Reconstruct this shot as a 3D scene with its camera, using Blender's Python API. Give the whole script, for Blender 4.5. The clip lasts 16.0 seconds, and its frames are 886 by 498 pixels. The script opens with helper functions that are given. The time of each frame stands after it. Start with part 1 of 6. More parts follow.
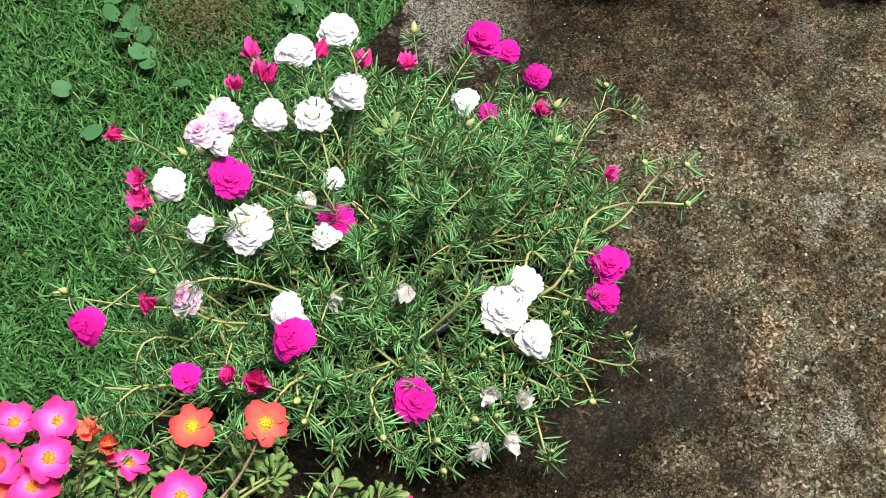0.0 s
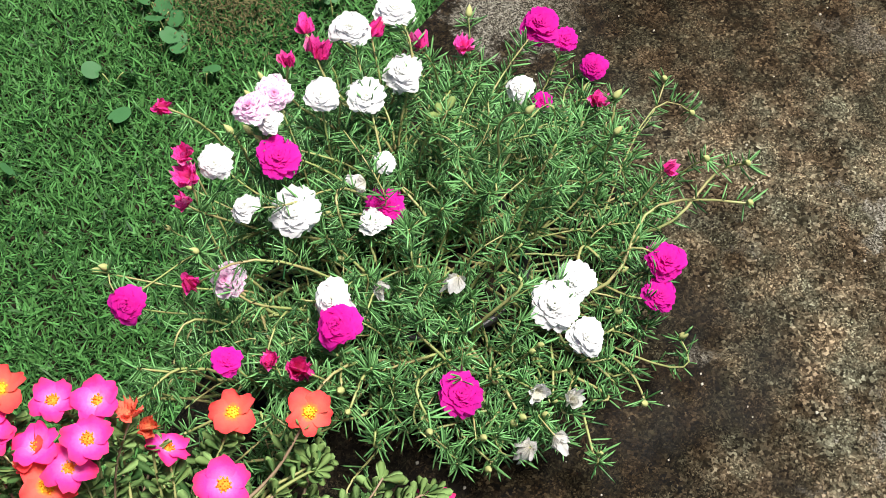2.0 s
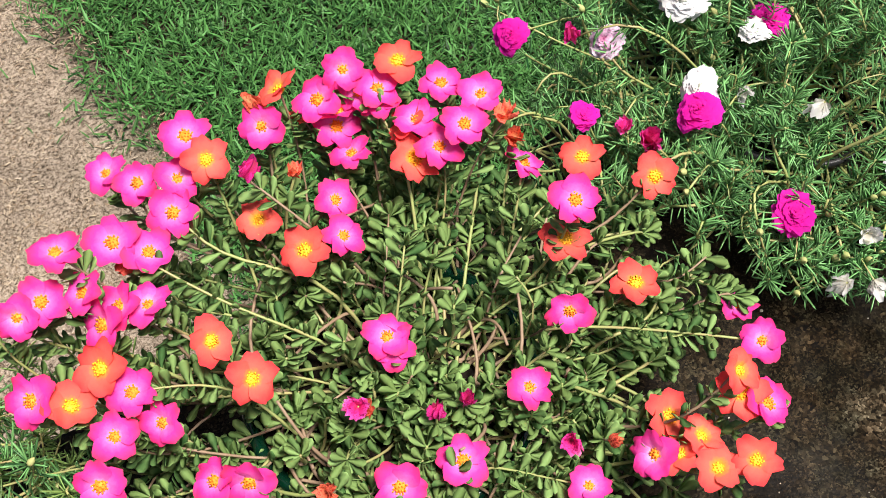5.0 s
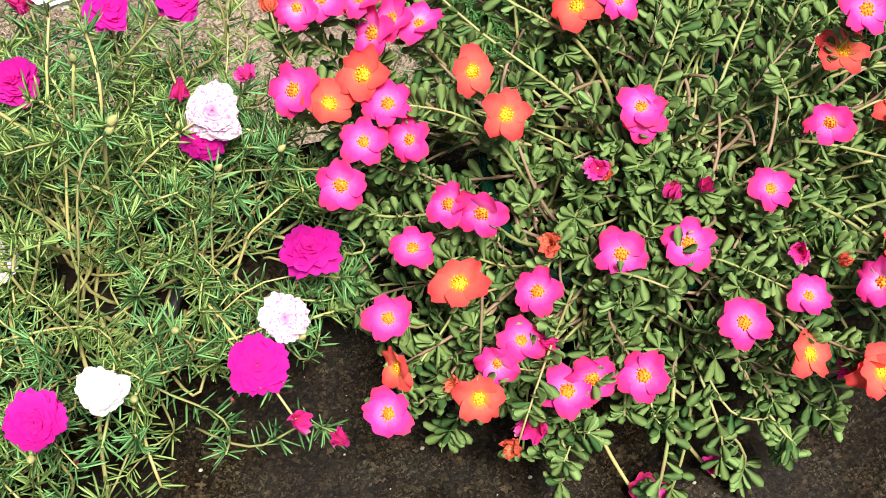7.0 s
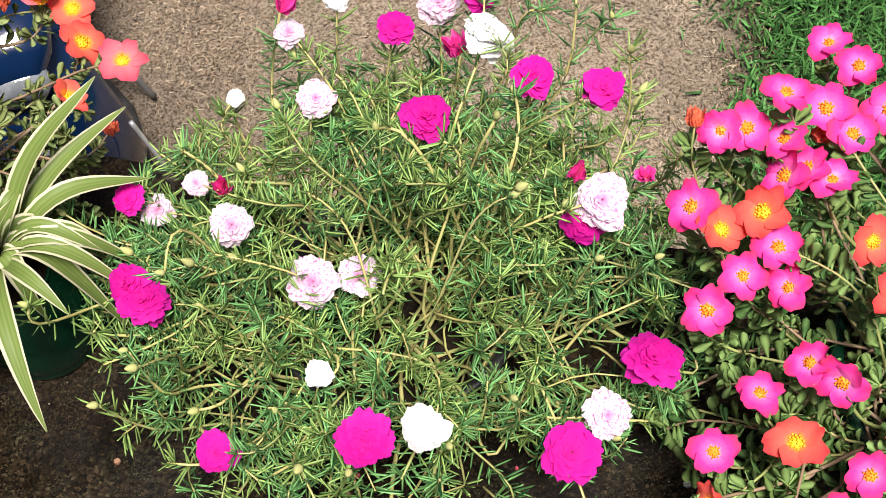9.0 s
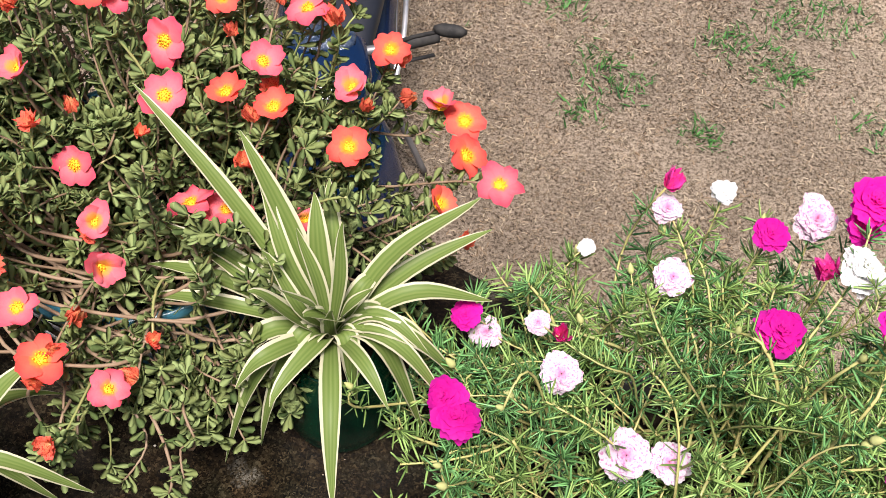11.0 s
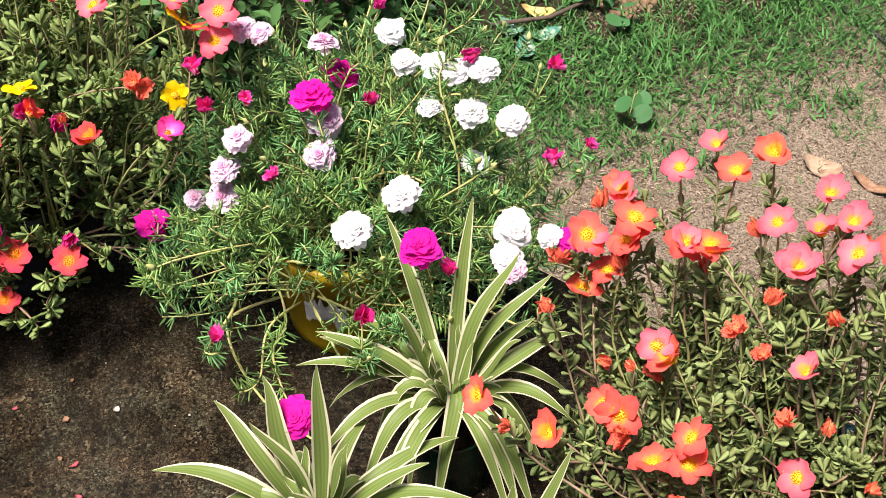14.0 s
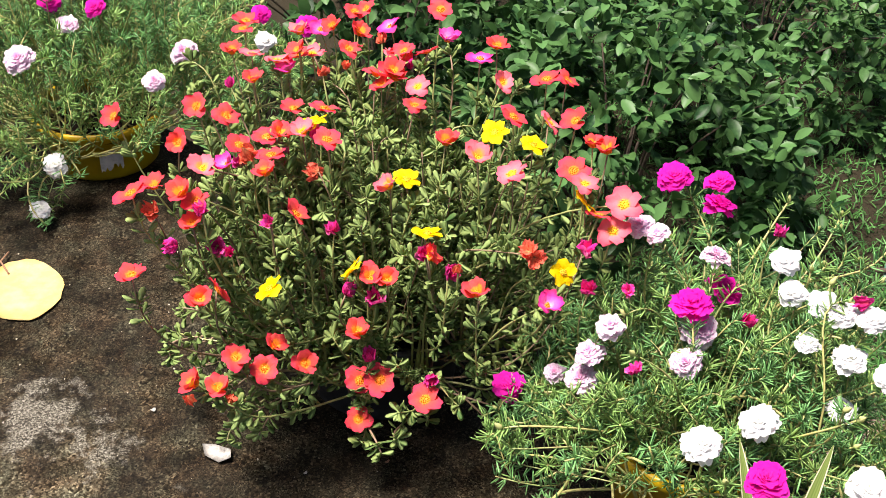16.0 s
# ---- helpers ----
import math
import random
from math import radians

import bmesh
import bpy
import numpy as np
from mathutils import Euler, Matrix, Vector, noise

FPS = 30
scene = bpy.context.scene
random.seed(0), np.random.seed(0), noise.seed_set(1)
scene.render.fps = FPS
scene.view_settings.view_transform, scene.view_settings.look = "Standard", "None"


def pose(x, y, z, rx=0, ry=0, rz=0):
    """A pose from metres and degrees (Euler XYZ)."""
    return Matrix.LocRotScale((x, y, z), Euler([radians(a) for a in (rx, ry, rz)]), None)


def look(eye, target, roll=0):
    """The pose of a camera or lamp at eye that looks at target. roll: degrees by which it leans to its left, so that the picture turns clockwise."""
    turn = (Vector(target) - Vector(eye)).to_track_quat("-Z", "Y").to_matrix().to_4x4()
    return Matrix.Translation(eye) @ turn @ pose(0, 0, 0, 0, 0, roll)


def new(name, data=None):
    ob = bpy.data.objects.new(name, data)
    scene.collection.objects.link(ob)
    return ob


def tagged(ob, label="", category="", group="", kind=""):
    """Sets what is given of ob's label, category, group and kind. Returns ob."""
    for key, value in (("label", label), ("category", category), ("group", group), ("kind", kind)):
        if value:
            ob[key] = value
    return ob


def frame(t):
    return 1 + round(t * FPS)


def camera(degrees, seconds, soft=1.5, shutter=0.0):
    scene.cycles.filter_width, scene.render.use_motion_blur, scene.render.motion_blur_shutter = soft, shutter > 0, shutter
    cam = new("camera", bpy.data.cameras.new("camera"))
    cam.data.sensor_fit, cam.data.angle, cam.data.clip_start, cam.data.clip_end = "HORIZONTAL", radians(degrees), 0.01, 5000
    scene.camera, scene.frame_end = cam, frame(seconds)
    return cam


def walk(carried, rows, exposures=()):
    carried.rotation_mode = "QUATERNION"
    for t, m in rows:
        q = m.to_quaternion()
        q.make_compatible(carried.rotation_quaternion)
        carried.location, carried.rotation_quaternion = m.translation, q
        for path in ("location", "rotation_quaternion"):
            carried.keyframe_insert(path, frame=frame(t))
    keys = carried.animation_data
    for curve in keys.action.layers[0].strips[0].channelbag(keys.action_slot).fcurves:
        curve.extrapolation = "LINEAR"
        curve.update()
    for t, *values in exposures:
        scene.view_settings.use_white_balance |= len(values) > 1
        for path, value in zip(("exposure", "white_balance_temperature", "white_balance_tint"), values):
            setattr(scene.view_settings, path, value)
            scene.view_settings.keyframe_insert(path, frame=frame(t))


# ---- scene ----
cam = camera(39.1, 16.0, soft=0.45)
PATH = [
    (0, (-0.667, -0.619, 1.366), (0.109, -0.184, 0.158), -2.2),
    (0.5, (-0.666, -0.613, 1.367), (0.097, -0.175, 0.152), -2.6),
    (1, (-0.668, -0.608, 1.369), (0.090, -0.169, 0.152), -2.4),
    (1.5, (-0.665, -0.594, 1.348), (0.103, -0.153, 0.137), -1.7),
    (2, (-0.670, -0.572, 1.320), (0.098, -0.122, 0.112), -0.9),
    (2.5, (-0.691, -0.567, 1.315), (0.075, -0.100, 0.112), 0.6),
    (3, (-0.727, -0.565, 1.305), (0.009, -0.065, 0.097), 1.3),
    (3.2, (-0.742, -0.564, 1.303), (-0.025, -0.036, 0.097), 0.6),
    (5.3, (-0.874, -0.583, 1.268), (-0.407, 0.027, -0.020), -0.7),
    (5.5, (-0.882, -0.583, 1.265), (-0.449, 0.020, -0.038), -1.0),
    (6, (-0.894, -0.594, 1.257), (-0.529, -0.007, -0.074), -2.0),
    (6.5, (-0.914, -0.603, 1.248), (-0.612, -0.032, -0.105), -2.7),
    (7, (-0.954, -0.601, 1.246), (-0.704, -0.020, -0.114), -2.3),
    (7.5, (-0.994, -0.604, 1.245), (-0.798, -0.009, -0.118), -1.9),
    (8, (-1.026, -0.593, 1.252), (-0.882, 0.051, -0.095), -1.7),
    (8.2, (-1.034, -0.585, 1.255), (-0.917, 0.075, -0.087), -2.4),
    (10.3, (-1.178, -0.496, 1.324), (-1.263, 0.269, 0.036), -0.6),
    (10.5, (-1.194, -0.499, 1.325), (-1.299, 0.275, 0.044), -0.1),
    (11, (-1.244, -0.511, 1.333), (-1.433, 0.279, 0.072), 0.8),
    (11.5, (-1.258, -0.498, 1.352), (-1.614, 0.279, 0.119), -1.6),
    (12, (-1.247, -0.506, 1.351), (-1.742, 0.247, 0.151), -1.7),
    (12.5, (-1.244, -0.506, 1.361), (-1.845, 0.197, 0.180), -1.9),
    (13, (-1.260, -0.514, 1.370), (-1.953, 0.147, 0.216), -0.9),
    (13.5, (-1.268, -0.528, 1.379), (-2.119, 0.076, 0.302), -0.8),
    (14, (-1.268, -0.538, 1.390), (-2.233, -0.039, 0.356), -2.1),
    (14.5, (-1.264, -0.546, 1.402), (-2.326, -0.148, 0.421), -2.4),
    (15, (-1.263, -0.559, 1.410), (-2.385, -0.248, 0.464), -1.9),
    (15.5, (-1.265, -0.574, 1.419), (-2.442, -0.352, 0.516), -1.3),
    (16, (-1.259, -0.580, 1.419), (-2.480, -0.415, 0.563), -0.0),
]
# exposure: the clip's camera warms and lifts its picture a little along the row
EXPO = [(0, 0.66, 6450, 12), (3.2, 0.66, 6500, 12), (5.3, 0.7, 6600, 14), (8.2, 0.7, 6700, 14), (10.3, 0.5, 6650, 15), (11.2, 0.66, 6500, 18), (12.6, 0.92, 6400, 19), (13.2, 0.82, 6750, 19), (14, 0.86, 6800, 18), (15, 1.0, 6800, 18), (16, 1.08, 6800, 18)]
walk(cam, [(t, look(eye, target, roll)) for t, eye, target, roll in PATH], EXPO)

# ---- light: bright, thinly overcast day ----
world = bpy.data.worlds.new("sky")
scene.world = world
world.use_nodes = True
wn = world.node_tree
sky = wn.nodes.new("ShaderNodeTexSky")
sky.sky_type = "NISHITA"
sky.sun_disc = False
sky.sun_elevation, sky.sun_rotation = radians(73), radians(169)
sky.air_density, sky.dust_density = 1.0, 3.0
wn.links.new(sky.outputs[0], wn.nodes["Background"].inputs[0])
wn.nodes["Background"].inputs[1].default_value = 0.05
sun_data = bpy.data.lights.new("sun", "SUN")
sun_data.energy, sun_data.angle, sun_data.color = 4.95, radians(18), (1.0, 0.96, 0.9)
sun = new("sun", sun_data)
sun.matrix_world = look((0.3, -1.5, 5.0), (0, 0, 0))

# ---- materials ----


def material(name, rough=0.6, spec=0.4):
    m = bpy.data.materials.new(name)
    m.use_nodes = True
    b = m.node_tree.nodes["Principled BSDF"]
    b.inputs["Roughness"].default_value = rough
    b.inputs["Specular IOR Level"].default_value = spec
    return m, m.node_tree, b


def node(nt, kind, **values):
    n = nt.nodes.new(kind)
    for key, value in values.items():
        n.inputs[key].default_value = value
    return n


def ramp(nt, fac, stops):
    r = nt.nodes.new("ShaderNodeValToRGB")
    e = r.color_ramp.elements
    while len(e) < len(stops):
        e.new(0.5)
    for spot, (pos, col) in zip(e, stops):
        spot.position, spot.color = pos, (*col, 1)
    nt.links.new(fac, r.inputs[0])
    return r.outputs[0]


def mix(nt, fac, a, b, how="MIX"):
    m = nt.nodes.new("ShaderNodeMix")
    m.data_type, m.blend_type = "RGBA", how
    for socket, value in ((m.inputs[0], fac), (m.inputs[6], a), (m.inputs[7], b)):
        if isinstance(value, (int, float)):
            socket.default_value = value
        elif isinstance(value, tuple):
            socket.default_value = (*value, 1)
        else:
            nt.links.new(value, socket)
    return m.outputs[2]


def noise_tex(nt, scale, detail=4.0, rough=0.6, coord="Object"):
    tc = nt.nodes.new("ShaderNodeTexCoord")
    n = node(nt, "ShaderNodeTexNoise", Scale=scale, Detail=detail, Roughness=rough)
    nt.links.new(tc.outputs[coord], n.inputs["Vector"])
    return n.outputs["Fac"]


def bump(nt, b, height, strength=0.3, distance=0.002):
    n = node(nt, "ShaderNodeBump", Strength=strength, Distance=distance)
    nt.links.new(height, n.inputs["Height"])
    nt.links.new(n.outputs[0], b.inputs["Normal"])


def leaf_material(name, low, high, rough=0.45, thin=0.25, spec=0.12):
    """Foliage that differs from leaf to leaf, with light coming through it."""
    m, nt, b = material(name, rough, spec)
    geo = nt.nodes.new("ShaderNodeNewGeometry")
    mean = tuple((0.55 * a + 0.45 * c) * f for a, c, f in zip(low, high, (1.12, 0.95, 0.85)))
    col = ramp(nt, geo.outputs["Random Per Island"], [(0.0, low), (0.5, mean), (1.0, high)])
    col = mix(nt, ramp(nt, noise_tex(nt, 35), [(0.4, (0, 0, 0)), (0.75, (0.5, 0.5, 0.5))]), col, high)
    nt.links.new(col, b.inputs["Base Color"])
    tr = nt.nodes.new("ShaderNodeBsdfTranslucent")
    nt.links.new(col, tr.inputs[0])
    add = nt.nodes.new("ShaderNodeMixShader")
    add.inputs[0].default_value = thin
    nt.links.new(b.outputs[0], add.inputs[1])
    nt.links.new(tr.outputs[0], add.inputs[2])
    nt.links.new(add.outputs[0], nt.nodes["Material Output"].inputs[0])
    return m


def petal_material(name, stops, thin=0.3, streak=None, relief=0.2):
    """Petals whose pigment changes from the heart of the flower to the rim."""
    m, nt, b = material(name, 0.6, 0.12)
    tc = nt.nodes.new("ShaderNodeTexCoord")
    sep = nt.nodes.new("ShaderNodeSeparateXYZ")
    nt.links.new(tc.outputs["Object"], sep.inputs[0])
    comb = nt.nodes.new("ShaderNodeCombineXYZ")
    nt.links.new(sep.outputs[0], comb.inputs[0])
    nt.links.new(sep.outputs[1], comb.inputs[1])
    length = nt.nodes.new("ShaderNodeVectorMath")
    length.operation = "LENGTH"
    nt.links.new(comb.outputs[0], length.inputs[0])
    wob = nt.nodes.new("ShaderNodeMath")
    wob.operation = "MULTIPLY_ADD"
    nt.links.new(noise_tex(nt, 6.0), wob.inputs[0])
    wob.inputs[1].default_value = 0.25
    off = nt.nodes.new("ShaderNodeMath")
    off.operation = "SUBTRACT"
    nt.links.new(length.outputs["Value"], off.inputs[0])
    off.inputs[1].default_value = 0.125
    nt.links.new(off.outputs[0], wob.inputs[2])
    col = ramp(nt, wob.outputs[0], stops)
    if streak:
        col = mix(nt, ramp(nt, noise_tex(nt, 9.0, 2), [(0.55, (0, 0, 0)), (0.63, (1, 1, 1))]), col, streak)
    info = nt.nodes.new("ShaderNodeObjectInfo")
    hsv = nt.nodes.new("ShaderNodeHueSaturation")
    val = nt.nodes.new("ShaderNodeMapRange")
    val.inputs[3].default_value, val.inputs[4].default_value = 0.88, 1.06
    nt.links.new(info.outputs["Random"], val.inputs[0])
    nt.links.new(val.outputs[0], hsv.inputs["Value"])
    nt.links.new(col, hsv.inputs["Color"])
    col = hsv.outputs[0]
    nt.links.new(col, b.inputs["Base Color"])
    bump(nt, b, noise_tex(nt, 18.0, 3), relief, 0.04)
    tr = nt.nodes.new("ShaderNodeBsdfTranslucent")
    nt.links.new(col, tr.inputs[0])
    add = nt.nodes.new("ShaderNodeMixShader")
    add.inputs[0].default_value = thin
    nt.links.new(b.outputs[0], add.inputs[1])
    nt.links.new(tr.outputs[0], add.inputs[2])
    nt.links.new(add.outputs[0], nt.nodes["Material Output"].inputs[0])
    return m


def plain(name, colour, rough=0.5, metal=0.0, spec=0.5, wear=None, scale=25.0, relief=0.1):
    m, nt, b = material(name, rough, spec)
    b.inputs["Metallic"].default_value = metal
    fac = ramp(nt, noise_tex(nt, scale, 6, 0.65), [(0.42, (0, 0, 0)), (0.7, (1, 1, 1))])
    col = mix(nt, fac, colour, wear or tuple(min(1, c * 1.25 + 0.01) for c in colour))
    nt.links.new(col, b.inputs["Base Color"])
    bump(nt, b, noise_tex(nt, scale * 6, 4), relief, 0.002)
    return m


def concrete_material():
    """Old weathered slab: dark algae and damp, shade painted along the pots, pale aggregate, some bald cement patches.
    """
    m, nt, b = material("weathered_concrete", 0.75, 0.06)
    tc = nt.nodes.new("ShaderNodeTexCoord")
    # worn aggregate: crisp grains of two sizes, from black pits to pale chips, on a slowly changing tone
    warp = node(nt, "ShaderNodeTexNoise", Scale=160.0, Detail=2.0)
    nt.links.new(tc.outputs["Object"], warp.inputs["Vector"])
    bent = nt.nodes.new("ShaderNodeVectorMath")
    bent.operation = "MULTIPLY_ADD"
    nt.links.new(warp.outputs["Color"], bent.inputs[0])
    bent.inputs[1].default_value = (0.007, 0.007, 0.007)
    nt.links.new(tc.outputs["Object"], bent.inputs[2])
    looks = []
    for scale in (270.0, 520.0):
        cells = node(nt, "ShaderNodeTexVoronoi", Scale=scale)
        nt.links.new(bent.outputs[0], cells.inputs["Vector"])
        apart = nt.nodes.new("ShaderNodeSeparateColor")
        nt.links.new(cells.outputs["Color"], apart.inputs[0])
        flake = ramp(nt, apart.outputs[1], [(0.1, (0.01, 0.009, 0.006)), (0.35, (0.05, 0.045, 0.034)), (0.65, (0.14, 0.13, 0.1)), (1.0, (0.3, 0.285, 0.24))])
        looks.append(ramp(nt, apart.outputs[0], [(0.08, (0.010, 0.008, 0.005)), (0.34, (0.038, 0.031, 0.020)), (0.6, (0.078, 0.067, 0.047)), (0.82, (0.14, 0.124, 0.09)), (0.98, (0.32, 0.29, 0.225))]))
    zone = ramp(nt, noise_tex(nt, 26.0, 6, 0.7), [(0.44, (0, 0, 0)), (0.56, (1, 1, 1))])
    tone = mix(nt, zone, looks[0], looks[1])
    tint = ramp(nt, noise_tex(nt, 17.0, 6, 0.7), [(0.4, (1.12, 0.97, 0.84)), (0.6, (0.9, 1.0, 0.95))])
    tone = mix(nt, 1.0, tone, tint, "MULTIPLY")
    slow = ramp(nt, noise_tex(nt, 11.0, 9, 0.76), [(0.4, (0.3, 0.27, 0.23)), (0.5, (0.7, 0.68, 0.64)), (0.6, (1.2, 1.2, 1.15))])
    col = mix(nt, 1.0, tone, slow, "MULTIPLY")
    fine = noise_tex(nt, 170, 4, 0.75)
    # watered band along the row of pots, with the plants' shade painted into it
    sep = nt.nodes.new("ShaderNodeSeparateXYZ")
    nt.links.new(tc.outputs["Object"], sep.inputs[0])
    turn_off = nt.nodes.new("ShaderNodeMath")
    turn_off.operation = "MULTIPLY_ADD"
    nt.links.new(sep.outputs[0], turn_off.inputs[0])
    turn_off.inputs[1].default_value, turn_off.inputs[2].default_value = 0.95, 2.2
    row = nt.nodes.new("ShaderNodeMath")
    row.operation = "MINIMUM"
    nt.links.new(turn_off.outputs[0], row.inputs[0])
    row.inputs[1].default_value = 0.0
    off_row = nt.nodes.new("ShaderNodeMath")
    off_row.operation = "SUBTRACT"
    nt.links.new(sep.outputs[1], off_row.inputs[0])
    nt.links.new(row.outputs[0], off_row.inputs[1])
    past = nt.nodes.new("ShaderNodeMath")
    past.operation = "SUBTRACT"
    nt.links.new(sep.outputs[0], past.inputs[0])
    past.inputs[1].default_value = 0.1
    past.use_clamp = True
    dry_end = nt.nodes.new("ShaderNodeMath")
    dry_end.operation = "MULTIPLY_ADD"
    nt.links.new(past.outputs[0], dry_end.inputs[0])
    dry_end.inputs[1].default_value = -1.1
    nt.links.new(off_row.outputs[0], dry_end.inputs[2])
    wet_shade = nt.nodes.new("ShaderNodeMath")
    wet_shade.operation = "MULTIPLY_ADD"
    nt.links.new(noise_tex(nt, 5.0, 7, 0.66), wet_shade.inputs[0])
    wet_shade.inputs[1].default_value = 0.9
    nt.links.new(dry_end.outputs[0], wet_shade.inputs[2])
    wet_shade_wide = nt.nodes.new("ShaderNodeMath")
    wet_shade_wide.operation = "ADD"
    nt.links.new(wet_shade.outputs[0], wet_shade_wide.inputs[0])
    wet_shade_wide.inputs[1].default_value = 0.24
    band = ramp(nt, wet_shade_wide.outputs[0], [(0.02, (0, 0, 0)), (0.2, (0.95, 0.95, 0.95))])
    # the band is fainter towards the far end of the row
    far_fade = nt.nodes.new("ShaderNodeMapRange")
    nt.links.new(sep.outputs[0], far_fade.inputs[0])
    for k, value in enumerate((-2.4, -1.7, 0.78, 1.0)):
        far_fade.inputs[k + 1].default_value = value
    band = mix(nt, 1.0, band, far_fade.outputs[0], "MULTIPLY")
    # this tint darkens for the damp and for the plants' shade together
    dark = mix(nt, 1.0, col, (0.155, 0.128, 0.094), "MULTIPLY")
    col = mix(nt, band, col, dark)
    bald = ramp(nt, noise_tex(nt, 6.0, 5, 0.6), [(0.63, (0, 0, 0)), (0.71, (0.6, 0.6, 0.6))])
    col = mix(nt, bald, col, flake)
    # spots where the cement skin is worn pale, with dark pitting left in it
    ragged = noise_tex(nt, 24.0, 7, 0.72)
    for x, y, r in ((-2.89, -1.05, 0.065), (-2.80, -0.93, 0.03), (0.5, -0.567, 0.02), (0.63, 0.06, 0.09), (0.828, -0.427, 0.03), (0.187, -0.674, 0.02)):
        away = nt.nodes.new("ShaderNodeVectorMath")
        away.operation = "DISTANCE"
        nt.links.new(tc.outputs["Object"], away.inputs[0])
        away.inputs[1].default_value = (x, y, 0)
        worn = nt.nodes.new("ShaderNodeMath")
        worn.operation = "MULTIPLY_ADD"
        nt.links.new(ragged, worn.inputs[0])
        worn.inputs[1].default_value = -0.42
        nt.links.new(away.outputs["Value"], worn.inputs[2])
        skin = ramp(nt, worn.outputs[0], [(0.0, (0.9, 0.9, 0.9)), (0.04, (0, 0, 0))])
        shift = nt.nodes.new("ShaderNodeMath")
        shift.operation = "ADD"
        nt.links.new(worn.outputs[0], shift.inputs[0])
        shift.inputs[1].default_value = 0.21 - r + 0.02
        nt.links.new(shift.outputs[0], skin.node.inputs[0])
        col = mix(nt, skin, col, flake)
    # damp corner by the clay pots
    away = nt.nodes.new("ShaderNodeVectorMath")
    away.operation = "DISTANCE"
    nt.links.new(tc.outputs["Object"], away.inputs[0])
    away.inputs[1].default_value = (0.86, -0.17, 0)
    ring = nt.nodes.new("ShaderNodeMath")
    ring.operation = "MULTIPLY_ADD"
    nt.links.new(ragged, ring.inputs[0])
    ring.inputs[1].default_value = -0.3
    nt.links.new(away.outputs["Value"], ring.inputs[2])
    damp = ramp(nt, ring.outputs[0], [(0.08, (1, 1, 1)), (0.2, (0, 0, 0))])
    col = mix(nt, damp, col, mix(nt, 1.0, col, (0.5, 0.46, 0.42), "MULTIPLY"))
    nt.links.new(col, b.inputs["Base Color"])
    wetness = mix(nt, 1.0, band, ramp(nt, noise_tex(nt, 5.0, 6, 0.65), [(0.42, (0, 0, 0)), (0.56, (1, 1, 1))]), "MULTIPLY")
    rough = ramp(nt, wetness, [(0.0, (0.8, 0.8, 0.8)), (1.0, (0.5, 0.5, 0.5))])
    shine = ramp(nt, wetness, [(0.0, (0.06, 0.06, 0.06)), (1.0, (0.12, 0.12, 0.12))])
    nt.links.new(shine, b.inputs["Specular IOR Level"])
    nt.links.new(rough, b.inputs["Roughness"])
    bump(nt, b, fine, 0.6, 0.002)
    return m


def yard_material():
    m, nt, b = material("yard_sand", 0.95, 0.15)
    fine = noise_tex(nt, 100, 6, 0.78)
    col = ramp(nt, fine, [(0.38, (0.06, 0.045, 0.032)), (0.48, (0.27, 0.222, 0.17)), (0.6, (0.48, 0.41, 0.33))])
    big = ramp(nt, noise_tex(nt, 1.6, 6, 0.65), [(0.38, (0.62, 0.59, 0.56)), (0.65, (0.98, 0.94, 0.9))])
    col = mix(nt, 1.0, col, big, "MULTIPLY")
    tc = nt.nodes.new("ShaderNodeTexCoord")
    sep = nt.nodes.new("ShaderNodeSeparateXYZ")
    nt.links.new(tc.outputs["Object"], sep.inputs[0])
    # drier, paler sand towards the lawn's edge
    dry = nt.nodes.new("ShaderNodeMapRange")
    dry.inputs[1].default_value, dry.inputs[2].default_value = -1.7, -0.5
    nt.links.new(sep.outputs[0], dry.inputs[0])
    col = mix(nt, dry.outputs[0], col, mix(nt, 1.0, col, (1.4, 1.42, 1.42), "MULTIPLY"))
    # dark humus where the lawn grows
    far = nt.nodes.new("ShaderNodeMath")
    far.operation = "ADD"
    nt.links.new(sep.outputs[0], far.inputs[0])
    far.inputs[1].default_value = 2.4
    dist = nt.nodes.new("ShaderNodeMath")
    dist.operation = "ABSOLUTE"
    nt.links.new(far.outputs[0], dist.inputs[0])
    wob = nt.nodes.new("ShaderNodeMath")
    wob.operation = "MULTIPLY_ADD"
    nt.links.new(noise_tex(nt, 2.2, 5), wob.inputs[0])
    wob.inputs[1].default_value = 0.7
    nt.links.new(dist.outputs[0], wob.inputs[2])
    part_grown = nt.nodes.new("ShaderNodeMapRange")
    part_grown.inputs[1].default_value, part_grown.inputs[2].default_value = 2.6, 2.85
    nt.links.new(wob.outputs[0], part_grown.inputs[0])
    col = mix(nt, part_grown.outputs[0], col, mix(nt, fine, (0.006, 0.008, 0.004), (0.07, 0.055, 0.032)))
    nt.links.new(col, b.inputs["Base Color"])
    bump(nt, b, fine, 0.9, 0.02)
    return m


